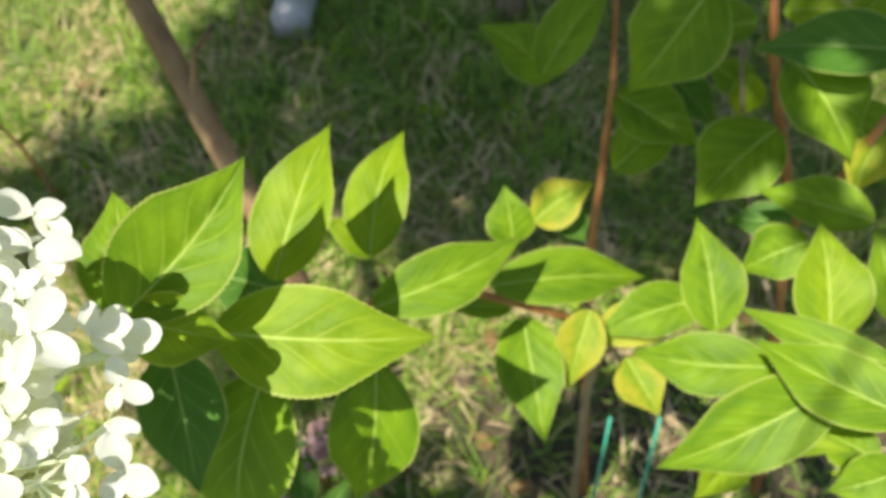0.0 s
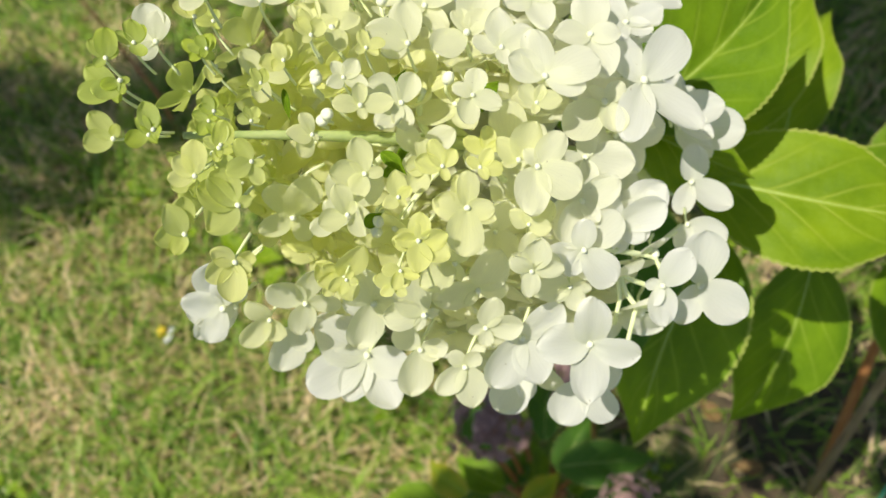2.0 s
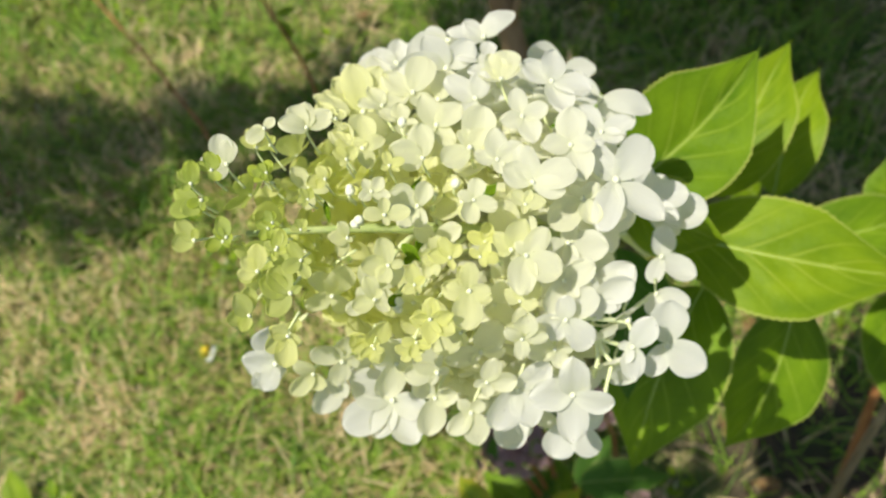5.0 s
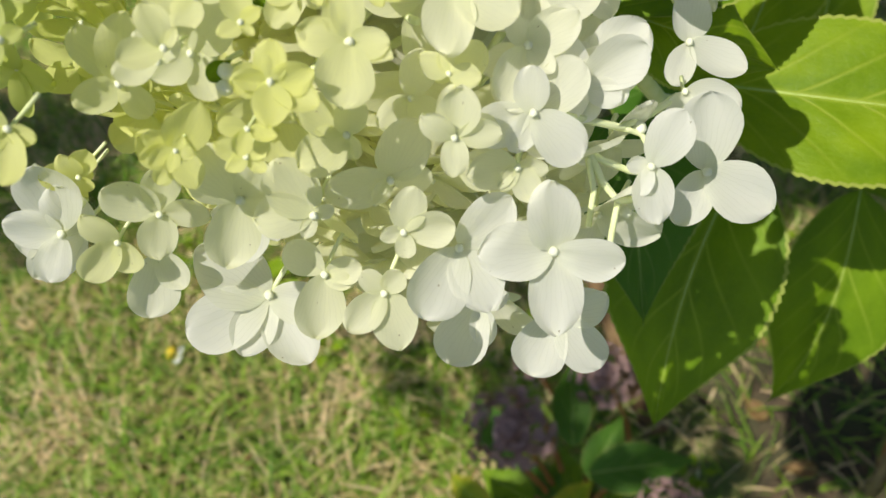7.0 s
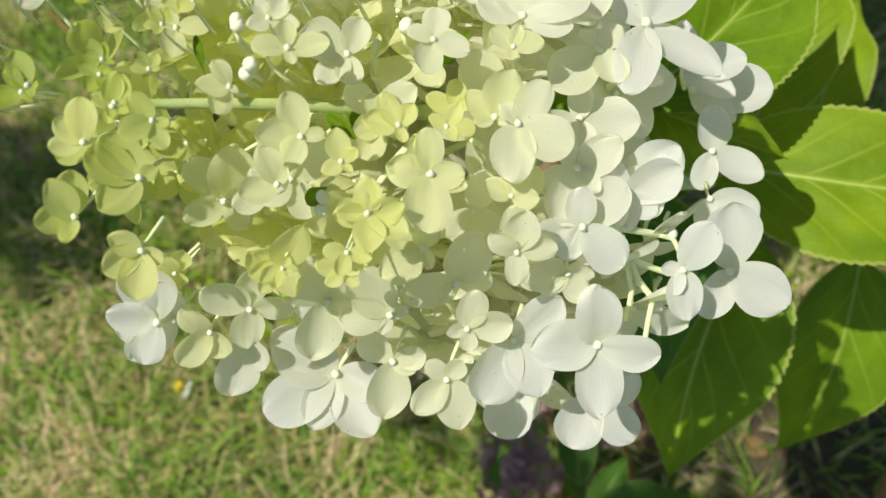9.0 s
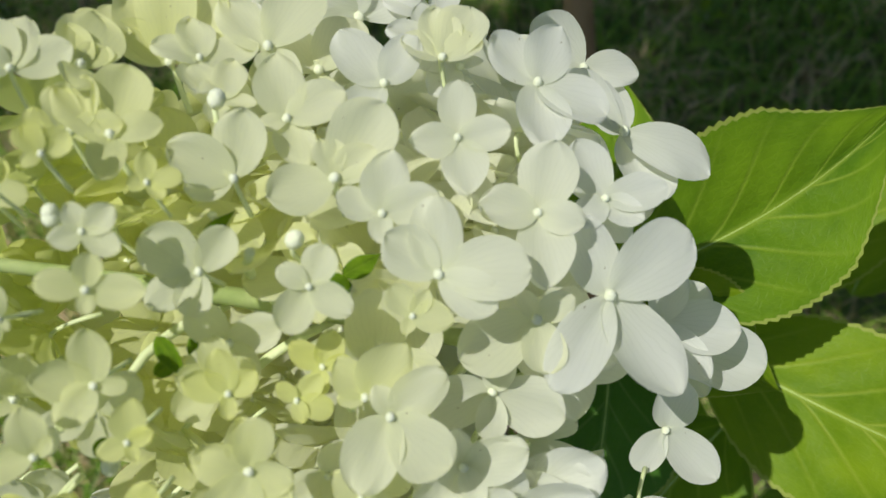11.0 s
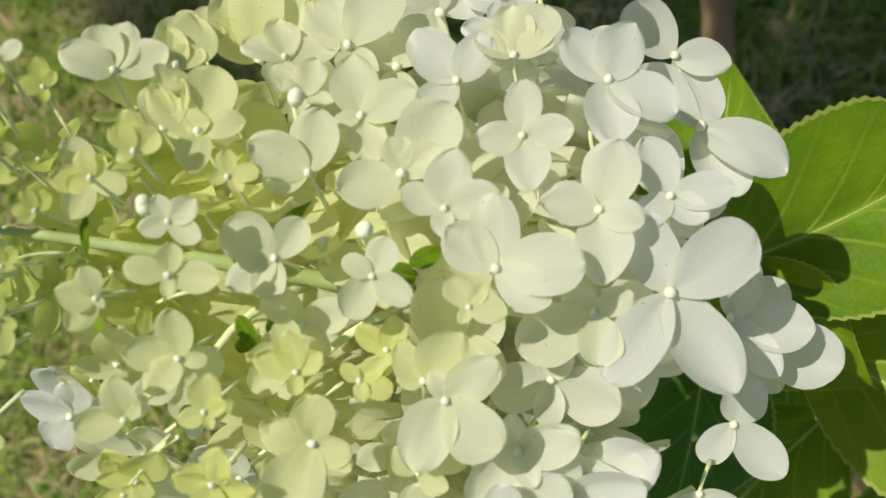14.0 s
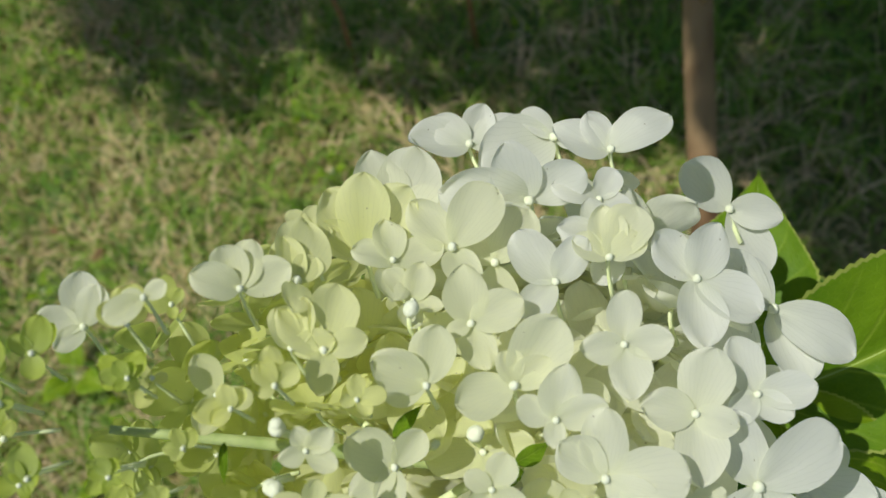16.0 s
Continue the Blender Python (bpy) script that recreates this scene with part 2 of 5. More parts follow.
DRY_LEAF = leaf_material("dry_leaf", (0.16, 0.09, 0.035, 1), (0.3, 0.18, 0.07, 1), (0.36, 0.26, 0.12, 1), (0.4, 0.24, 0.06, 1), 0.0, 0.2)


# ---- building helpers ----
def link_mesh(name, me, mat, parent=None, label=""):
    ob = new(name, me)
    if mat is not None and not me.materials:
        me.materials.append(mat)
    if parent is not None:
        ob.parent = parent
    if label:
        ob["label"] = label
    return ob


def part(name, bm, mat, parent=None, label="", smooth=True):
    me = bpy.data.meshes.new(name)
    bm.to_mesh(me)
    bm.free()
    if smooth:
        me.polygons.foreach_set("use_smooth", [True] * len(me.polygons))
    return link_mesh(name, me, mat, parent, label)


def thing(name, label, category, group="", kind="", at=(0, 0, 0)):
    ob = new(name)
    ob.empty_display_size = 0.02
    ob.location = at
    return tagged(ob, label, category, group, kind)


def tube(bm, points, radii, sides=7, cap=True):
    """A tapering tube through points."""
    pts = [Vector(p) for p in points]
    rings, up = [], Vector((0.13, 0.31, 0.94)).normalized()
    for i, p in enumerate(pts):
        d = (pts[min(i + 1, len(pts) - 1)] - pts[max(i - 1, 0)]).normalized()
        a = d.cross(up if abs(d.dot(up)) < 0.95 else Vector((1, 0, 0))).normalized()
        c = d.cross(a)
        r = radii[i] if isinstance(radii, (list, tuple)) else radii
        rings.append([bm.verts.new(p + r * (math.cos(k * math.tau / sides) * a + math.sin(k * math.tau / sides) * c)) for k in range(sides)])
    for r0, r1 in zip(rings, rings[1:]):
        for k in range(sides):
            bm.faces.new((r0[k], r0[(k + 1) % sides], r1[(k + 1) % sides], r1[k]))
    if cap:
        bm.faces.new(rings[-1])
        bm.faces.new(rings[0][::-1])


def curve_points(a, b, bow=(0, 0, 0), n=8):
    a, b, bow = Vector(a), Vector(b), Vector(bow)
    return [a.lerp(b, i / (n - 1)) + bow * (4 * (i / (n - 1)) * (1 - i / (n - 1))) for i in range(n)]


def frame_matrix(at, along, normal, sx=1.0, sy=1.0, sz=1.0):
    """Y runs along, Z near the normal."""
    y = Vector(along).normalized()
    z = Vector(normal)
    z = (z - z.dot(y) * y).normalized()
    x = y.cross(z)
    m = Matrix((x * sx, y * sy, z * sz)).transposed().to_4x4()
    m.translation = at
    return m


# ---- ground ----
def lawn():
    bm = bmesh.new()
    # one sheet: fine near the shrub, coarse towards the horizon
    xs = sorted({*np.linspace(-2.6, 1.4, 41).round(3), *[-400, -60, -15, -6, 5, 14, 60, 400]})
    ys = sorted({*np.linspace(-1.0, 2.8, 39).round(3), *[-400, -60, -15, -5, 6, 15, 60, 400]})
    grid = [[bm.verts.new((x, y, 0.012 * noise.noise((x * 3, y * 3, 0)) - 0.006)) for x in xs] for y in ys]
    for r0, r1 in zip(grid, grid[1:]):
        for i in range(len(xs) - 1):
            bm.faces.new((r0[i], r0[i + 1], r1[i + 1], r1[i]))
    g = part("ground", bm, SOIL)
    tagged(g, "dry earth under a thin mown lawn", "ground", kind="structure")


BED = (0.2, 0.42, 0.36, 0.3)


def blades(name, label, mat, count, x0, x1, y0, y1, h0, h1, lean, width, seed, thin_out=0.0):
    """Grass as one mesh: each blade three bent quads."""
    rng = np.random.default_rng(seed)
    x, y = rng.uniform(x0, x1, count), rng.uniform(y0, y1, count)
    dens = np.sin(x * 7.1 + 1.3 * np.sin(y * 5)) * np.sin(y * 6.3 + x * 2.2) * 0.5 + 0.5
    keep = rng.uniform(0, 1, count) > thin_out * dens
    bed = ((x - BED[0]) / BED[2]) ** 2 + ((y - BED[1]) / BED[3]) ** 2 < 1 + 0.5 * np.sin(9 * x + 7 * y)
    # sparser blades in the bed, straw most, which helps darken it as shade
    keep &= ~bed | (rng.uniform(0, 1, count) < (0.6 if mat is GRASS else 0.24))
    # the blades thin out towards the far borders of the mown patch
    border = np.minimum.reduce([x + 2.3, 1.1 - x, y + 0.5, 2.4 - y])
    keep &= border > 0.3 * np.random.default_rng(seed + 40).uniform(0, 1, count)
    x, y, dens = x[keep], y[keep], dens[keep]
    n = len(x)
    ang = rng.uniform(0, math.tau, n)
    h = rng.uniform(h0, h1, n) * (1.15 - 0.5 * dens)
    bend = rng.uniform(0.3, 1.0, n) * lean
    side = np.stack([np.cos(ang + 1.57), np.sin(ang + 1.57), np.zeros(n)], 1)
    way = np.stack([np.cos(ang), np.sin(ang), np.zeros(n)], 1)
    root = np.stack([x, y, np.full(n, -0.008)], 1)
    w = width * rng.uniform(0.6, 1.3, n)
    rows = []
    for s, ws in ((0.0, 0.8), (0.4, 1.0), (0.75, 0.7), (1.0, 0.08)):
        p = root + way * (h * np.sin(bend * s) * s)[:, None] + np.array([0, 0, 1.0]) * (h * s * np.cos(bend * s * 0.95) + 0.001)[:, None]
        rows += [p - side * (w * ws / 2)[:, None], p + side * (w * ws / 2)[:, None]]
    v = np.stack(rows, 1).reshape(-1, 3)
    base = (np.arange(n) * 8)[:, None, None]
    f = (base + np.array([[0, 1, 3, 2], [2, 3, 5, 4], [4, 5, 7, 6]])[None]).reshape(-1, 4)
    me = bpy.data.meshes.new(name)
    me.vertices.add(len(v)), me.vertices.foreach_set("co", v.ravel())
    me.loops.add(f.size), me.loops.foreach_set("vertex_index", f.ravel())
    me.polygons.add(len(f)), me.polygons.foreach_set("loop_start", np.arange(0, f.size, 4))
    me.polygons.foreach_set("use_smooth", np.ones(len(f), bool))
    me.update(calc_edges=True)
    ob = link_mesh(name, me, mat)
    return tagged(ob, label, "grass", kind="stuff")


def planting_bed():
    """Bare earth round the shrub's stems, a low uneven mound, coloured darker for the shade there."""
    bm = bmesh.new()
    rings = []
    for j in range(9):
        f = j / 8
        ring = []
        for k in range(40):
            a = k * math.tau / 40
            q = f * (1 + 0.16 * math.sin(3 * a + 1) + 0.1 * math.sin(7 * a))
            x, y = BED[0] + BED[2] * q * math.cos(a), BED[1] + BED[3] * q * math.sin(a)
            ring.append(bm.verts.new((x, y, 0.016 * (1 - f * f) + 0.012 * noise.noise((x * 9, y * 9, 3)) - 0.014 * (f == 1) + 0.004)))
        rings.append(ring)
    for r0, r1 in zip(rings, rings[1:]):
        for k in range(40):
            if r0 is rings[0]:
                continue
            bm.faces.new((r0[k], r1[k], r1[(k + 1) % 40], r0[(k + 1) % 40]))
    bm.faces.new(rings[1])
    tagged(part("planting_bed", bm, SHADED_BED_SOIL), "bare brown earth round the shrub's stems, darkened in colour for the shade there", "soil", kind="structure")


lawn()
planting_bed()
blades("grass", "short mown lawn grass, green with dry patches", GRASS, 82000, -2.3, 1.1, -0.5, 2.4, 0.035, 0.13, 1.5, 0.0031, 1, 0.5)
blades("dry_straw", "matted dry grass clippings lying on the lawn", STRAW, 19000, -2.3, 0.6, -0.5, 0.85, 0.04, 0.12, 1.9, 0.0026, 2, 0.3)
blades("dry_straw", "sparse dry grass in the shaded back of the bed", STRAW, 6500, -2.3, 1.1, 0.85, 2.4, 0.04, 0.12, 1.9, 0.0026, 3, 0.3)


# ---- hydrangea flower head ----
TIP, ROOT = Vector((-0.285, 0.066, 1.085)), Vector((-0.150, 0.165, 0.985))
AXIS = (ROOT - TIP)
LENGTH = AXIS.length
AXIS.normalize()


def sepal_mesh(seed):
    """One broad sepal, 1 long from claw to rim, gently cupped."""
    r = random.Random(seed)
    cup, curl, wave_h = r.uniform(0.1, 0.5), r.uniform(-0.45, 0.4), r.uniform(0.03, 0.1)
    ph, broad, skew = r.uniform(0, 6), r.uniform(0.35, 0.42), r.uniform(-0.12, 0.12)
    a0, b0 = r.uniform(0.52, 0.74), r.uniform(0.48, 0.62)
    peak = (a0 / (a0 + b0)) ** a0 * (b0 / (a0 + b0)) ** b0
    bm = bmesh.new()
    uv = bm.loops.layers.uv.new("UVMap")
    nu, nv = 8, 13
    rows = []
    for j in range(nv + 1):
        s = 0.5 - 0.5 * math.cos(math.pi * (0.06 + 0.94 * j / nv))
        half = broad * max(0.0, s) ** a0 * max(0.0, 1 - s) ** b0 / peak
        half = max(half * (1 + 0.025 * math.sin(9 * s + ph)), 0.012)
        row = []
        for i in range(nu + 1):
            a = 2 * i / nu - 1
            x = a * half * (1 + skew * a)
            z = cup * x * x * 2.2 + curl * (s * s - s) + wave_h * math.sin(4 * a + ph + 3 * s) * s * abs(a) - 0.03 * math.exp(-(a / 0.18) ** 2) * (1 - s)
            row.append((bm.verts.new((x, s + 0.03 * math.sin(5 * a + ph) * s * s * half / broad, z)), (0.5 + 0.5 * x / broad, s)))
        rows.append(row)
    for r0, r1 in zip(rows, rows[1:]):
        for i in range(nu):
            q = (r0[i], r0[i + 1], r1[i + 1], r1[i])
            f = bm.faces.new([p[0] for p in q])
            for lp, p in zip(f.loops, q):
                lp[uv].uv = p[1]
    me = bpy.data.meshes.new("sepal")
    bm.to_mesh(me)
    bm.free()
    me.polygons.foreach_set("use_smooth", [True] * len(me.polygons))
    me.materials.append(SEPAL)
    return me


SEPALS = [sepal_mesh(s) for s in range(14)]
head = thing("hydrangea_flower_head", "creamy white hydrangea panicle with lime-green tip, in sunlight", "flower", at=ROOT)
head_inv = Matrix.Translation(-ROOT)
spots = []
WHITE, CREAM, LIME, GREEN = (0.955, 0.955, 0.93), (0.94, 0.94, 0.72), (0.88, 0.89, 0.36), (0.55, 0.65, 0.11)


def along_axis(p):
    """Distance from the tip along the axis, and the way out from it."""
    v = Vector(p) - TIP
    s = v.dot(AXIS)
    out = v - s * AXIS
    return s, out


def blend(a, b, f):
    return tuple(x + (y - x) * f for x, y in zip(a, b))


def floret(at, normal, tint, *petals, rise=0.14):
    """A floret of spreading sepals round a bead: petals as (degrees, length, width)."""
    r = random.Random(len(spots) + 7)
    at, nrm = Vector(at), Vector(normal).normalized()
    spots.append(at)
    ref = Vector((1, 0, 0)) if abs(nrm.x) < 0.9 else Vector((0, 1, 0))
    e1 = (ref - ref.dot(nrm) * nrm).normalized()
    e2 = nrm.cross(e1)
    petals = [(p[0], p[1] * 1.03, *p[2:]) for p in petals]
    size = max(p[1] for p in petals)
    bm = bmesh.new()
    bead = 0.0003 + 0.043 * size
    bmesh.ops.create_icosphere(bm, subdivisions=2, radius=bead, matrix=Matrix.Translation(nrm * bead * 0.8) @ Matrix.Diagonal((1, 1, 1.1, 1)))
    for v in bm.verts:
        v.co += noise.noise_vector(v.co * 900 + at * 50) * bead * 0.16
    b = part("floret", bm, BUD, head)
    b.matrix_basis = head_inv @ Matrix.Translation(at)
    if nrm.dot(Vector((0.2, -0.5, 0.85))) > 0.1:
        s, out = along_axis(at)
        foot = TIP + AXIS * min(LENGTH, s + 0.012 + out.length * 0.35)
        foot = at.lerp(foot, min(1.0, 0.010 / max(0.014, (at - foot).length)))
        bm = bmesh.new()
        mid = at - nrm * (at - foot).length * 0.3
        pts = [at.lerp(mid, k / 5).lerp(mid.lerp(foot, k / 5), k / 5) - at for k in range(6)]
        thick = 0.0002 + 0.019 * size
        tube(bm, pts, [thick] * 4 + [thick * 1.15, thick * 1.25], 5)
        p = part("pedicel", bm, PEDICEL, b)
    for k, (deg, length, *wide) in enumerate(petals):
        a = radians(deg)
        d = e1 * math.cos(a) + e2 * math.sin(a)
        d = (d + nrm * rise * r.uniform(0.8, 1.2)).normalized()
        w = (wide[0] if wide else r.uniform(0.92, 1.06)) * length
        up = (nrm + (e1 * r.uniform(-0.2, 0.2) + e2 * r.uniform(-0.2, 0.2))).normalized()
        ob = link_mesh("sepal", SEPALS[r.randrange(14)], None, b)
        ob.matrix_basis = frame_matrix(nrm * (0.0004 * (k % 2)), d, up, w, length, length)
        t = blend(tint, (1, 1, 1), r.uniform(-0.06, 0.06))
        ob.color = (*t, 1)
    return b


floret((-0.2069, 0.1430, 1.0749), (0.27, -0.16, 0.95), blend(CREAM, WHITE, 0.5), (120, 0.0105), (40, 0.0094), (-50, 0.0108), (-140, 0.0088))
floret((-0.1891, 0.1413, 1.0662), (0.26, -0.23, 0.94), blend(CREAM, WHITE, 0.5), (105, 0.0134), (16, 0.0084), (-55, 0.0138), (-155, 0.0108))
floret((-0.1722, 0.1392, 1.0535), (0.36, -0.20, 0.91), WHITE, (144, 0.0160, 0.85), (70, 0.0191), (-26, 0.0214), (-93, 0.0205, 0.75))
floret((-0.1962, 0.1194, 1.0713), (0.34, -0.24, 0.91), blend(CREAM, WHITE, 0.5), (123, 0.0131), (174, 0.0112), (35, 0.0154), (-1, 0.0112))
floret((-0.1810, 0.1271, 1.0557), (0.29, -0.27, 0.92), CREAM, (59, 0.0079), (-46, 0.0099), (-123, 0.0158), (152, 0.0059))
floret((-0.1962, 0.1111, 1.0701), (0.37, -0.29, 0.88), blend(LIME, CREAM, 0.5), (155, 0.0062), (23, 0.0068), (-89, 0.0033), (90, 0.0051))
floret((-0.1829, 0.1143, 1.0451), (0.34, -0.40, 0.85), blend(CREAM, WHITE, 0.5), (-137, 0.0120), (8, 0.0140), (-65, 0.0090), (99, 0.0086))
floret((-0.1919, 0.0965, 1.0621), (0.39, -0.30, 0.87), CREAM, (144, 0.0058), (67, 0.0115), (-84, 0.0134), (-11, 0.0127))
floret((-0.1973, 0.0970, 1.0626), (0.40, -0.30, 0.86), blend(LIME, CREAM, 0.5), (154, 0.0082), (82, 0.0112), (-151, 0.0047))
floret((-0.2056, 0.0898, 1.0661), (0.44, -0.28, 0.86), LIME, (77, 0.0057), (165, 0.0043), (12, 0.0062), (-45, 0.0037))
floret((-0.2136, 0.0840, 1.0718), (0.47, -0.29, 0.83), LIME, (-172, 0.0075), (132, 0.0073), (67, 0.0056), (-59, 0.0040))
floret((-0.2047, 0.0764, 1.0669), (0.45, -0.27, 0.85), blend(LIME, CREAM, 0.5), (-168, 0.0091), (130, 0.0087), (-5, 0.0079), (-81, 0.0126))
floret((-0.2302, 0.0733, 1.0772), (0.56, -0.31, 0.77), blend(LIME, CREAM, 0.5), (-163, 0.0093), (125, 0.0093), (26, 0.0049), (-107, 0.0077))
floret((-0.2293, 0.0601, 1.0786), (0.56, -0.29, 0.78), blend(LIME, CREAM, 0.5), (131, 0.0079), (-145, 0.0078), (79, 0.0039))
floret((-0.2196, 0.0692, 1.0768), (0.53, -0.27, 0.81), LIME, (114, 0.0067), (54, 0.0040), (-130, 0.0046), (-32, 0.0031))
floret((-0.2119, 0.0610, 1.0725), (0.50, -0.31, 0.81), LIME, (-171, 0.0063), (96, 0.0052), (-12, 0.0087), (-79, 0.0078))
floret((-0.2146, 0.0538, 1.0684), (0.53, -0.35, 0.78), LIME, (-174, 0.0048), (-98, 0.0048), (1, 0.0050))
floret((-0.2410, 0.0725, 1.0910), (0.58, -0.17, 0.79), blend(LIME, CREAM, 0.5), (-158, 0.0064), (143, 0.0057), (-99, 0.0066), (-18, 0.0020))
floret((-0.2511, 0.0602, 1.0931), (0.63, -0.18, 0.75), blend(GREEN, LIME, 0.5), (146, 0.0062), (-133, 0.0068), (-50, 0.0059), (10, 0.0031))
floret((-0.2536, 0.0521, 1.0851), (0.66, -0.23, 0.72), blend(GREEN, LIME, 0.5), (176, 0.0107), (151, 0.0102), (-123, 0.0099), (46, 0.0039))
floret((-0.2640, 0.0421, 1.0830), (0.68, -0.24, 0.69), blend(GREEN, LIME, 0.5), (-156, 0.0074), (142, 0.0084), (114, 0.0089), (-101, 0.0054))
floret((-0.2533, 0.0421, 1.0742), (0.66, -0.25, 0.71), LIME, (-135, 0.0081), (-79, 0.0096), (-7, 0.0047), (175, 0.0068))
floret((-0.2742, 0.0584, 1.0297), (0.56, -0.69, 0.46), LIME, (-167, 0.0079), (-102, 0.0054), (61, 0.0043))
floret((-0.2594, 0.0616, 1.0950), (0.65, -0.17, 0.74), blend(GREEN, LIME, 0.5), (-173, 0.0043), (111, 0.0050), (10, 0.0026), (-82, 0.0033))
floret((-0.2659, 0.0567, 1.0882), (0.66, -0.17, 0.73), blend(GREEN, LIME, 0.5), (-124, 0.0075), (167, 0.0056), (86, 0.0020))
floret((-0.2728, 0.0574, 1.1018), (0.67, -0.10, 0.73), GREEN, (-174, 0.0033), (136, 0.0066), (111, 0.0042), (-57, 0.0027))
floret((-0.2524, 0.0672, 1.0995), (0.62, -0.15, 0.77), blend(GREEN, LIME, 0.5), (-163, 0.0034), (136, 0.0034), (88, 0.0036), (29, 0.0020))
floret((-0.2609, 0.0660, 1.1019), (0.63, -0.12, 0.76), GREEN, (-166, 0.0036), (148, 0.0040), (108, 0.0034), (4, 0.0023))
floret((-0.2540, 0.0771, 1.1011), (0.60, -0.11, 0.79), blend(GREEN, LIME, 0.5), (-148, 0.0034), (151, 0.0039), (98, 0.0037), (-100, 0.0027))
floret((-0.2532, 0.0870, 1.0982), (0.56, -0.09, 0.83), LIME, (-140, 0.0064), (-108, 0.0040), (98, 0.0043), (143, 0.0046))
floret((-0.2484, 0.0945, 1.1003), (0.53, -0.09, 0.84), LIME, (134, 0.0069), (169, 0.0051), (81, 0.0051), (-112, 0.0032))
floret((-0.2391, 0.0893, 1.0932), (0.52, -0.12, 0.85), CREAM, (151, 0.0047), (75, 0.0058), (-128, 0.0049), (7, 0.0061))
floret((-0.2319, 0.0824, 1.0930), (0.54, -0.20, 0.82), blend(LIME, CREAM, 0.5), (-160, 0.0069), (117, 0.0053), (30, 0.0082), (-57, 0.0036))
floret((-0.2293, 0.0975, 1.0763), (0.47, -0.18, 0.87), CREAM, (-180, 0.0108), (88, 0.0086), (-115, 0.0098), (-67, 0.0076))
floret((-0.2385, 0.1020, 1.0903), (0.48, -0.11, 0.87), LIME, (47, 0.0054), (-11, 0.0036), (-136, 0.0031), (130, 0.0047))
floret((-0.2322, 0.1128, 1.0820), (0.43, -0.13, 0.89), CREAM, (-171, 0.0118), (116, 0.0116), (-130, 0.0082))
floret((-0.2117, 0.1047, 1.0762), (0.41, -0.23, 0.88), CREAM, (100, 0.0073), (179, 0.0059), (-89, 0.0083), (-2, 0.0080))
floret((-0.2331, 0.1283, 1.0802), (0.38, -0.10, 0.92), CREAM, (134, 0.0116), (60, 0.0111), (-34, 0.0095), (-122, 0.0053))
floret((-0.2192, 0.1230, 1.0786), (0.37, -0.13, 0.92), CREAM, (-128, 0.0119), (143, 0.0069), (68, 0.0087), (91, 0.0152))
floret((-0.2093, 0.1225, 1.0760), (0.36, -0.21, 0.91), blend(CREAM, WHITE, 0.5), (112, 0.0108), (49, 0.0100), (-171, 0.0082), (-61, 0.0052))
floret((-0.2746, 0.0873, 1.1077), (0.57, 0.04, 0.82), LIME, (120, 0.0070), (-170, 0.0056), (143, 0.0064), (84, 0.0041))
floret((-0.2772, 0.0953, 1.0973), (0.51, 0.10, 0.85), blend(GREEN, LIME, 0.5), (148, 0.0057), (102, 0.0035), (-137, 0.0048), (-33, 0.0028))
floret((-0.2686, 0.0803, 1.1056), (0.59, -0.00, 0.81), GREEN, (-149, 0.0045), (166, 0.0036), (116, 0.0029), (-93, 0.0029))
floret((-0.2683, 0.1052, 1.0968), (0.45, 0.13, 0.88), CREAM, (-153, 0.0095), (161, 0.0087), (121, 0.0097), (69, 0.0101))
floret((-0.1909, 0.0842, 1.0524), (0.41, -0.44, 0.80), blend(LIME, CREAM, 0.5), (160, 0.0065), (3, 0.0061), (118, 0.0049))
floret((-0.1798, 0.0992, 1.0460), (0.35, -0.45, 0.82), blend(CREAM, WHITE, 0.5), (45, 0.0119), (-97, 0.0139), (129, 0.0074), (-37, 0.0073))
floret((-0.1684, 0.1045, 1.0343), (0.32, -0.46, 0.83), WHITE, (52, 0.0147), (-35, 0.0092), (-98, 0.0111), (153, 0.0061))
floret((-0.2437, 0.1632, 1.0679), (0.45, -0.51, 0.73), WHITE, (-163, 0.0201), (138, 0.0145), (54, 0.0138), (-125, 0.0123))
floret((-0.2258, 0.1472, 1.0741), (0.29, -0.12, 0.95), WHITE, (163, 0.0130), (89, 0.0110), (-99, 0.0105))
floret((-0.2049, 0.0763, 1.0671), (0.48, -0.45, 0.75), blend(LIME, CREAM, 0.5), (179, 0.0093), (11, 0.0072), (103, 0.0094), (-90, 0.0099))
floret((-0.2121, 0.0610, 1.0721), (0.53, -0.49, 0.69), LIME, (95, 0.0073), (25, 0.0075), (-173, 0.0066), (-80, 0.0043))
floret((-0.2074, 0.0690, 1.0492), (0.47, -0.62, 0.63), blend(LIME, CREAM, 0.5), (145, 0.0106), (83, 0.0079), (-142, 0.0109), (-63, 0.0050))
floret((-0.1888, 0.0768, 1.0438), (0.41, -0.63, 0.66), CREAM, (96, 0.0094), (18, 0.0084), (-90, 0.0050), (154, 0.0063))
floret((-0.2021, 0.0701, 1.0341), (0.44, -0.67, 0.60), CREAM, (70, 0.0135), (-168, 0.0132), (-123, 0.0060), (10, 0.0084))
floret((-0.1976, 0.0619, 1.0284), (0.41, -0.68, 0.61), CREAM, (-163, 0.0049), (-77, 0.0054), (12, 0.0104), (80, 0.0098))
floret((-0.1690, 0.0702, 1.0171), (0.31, -0.67, 0.67), WHITE, (100, 0.0154), (0, 0.0145), (-81, 0.0178), (-173, 0.0156))
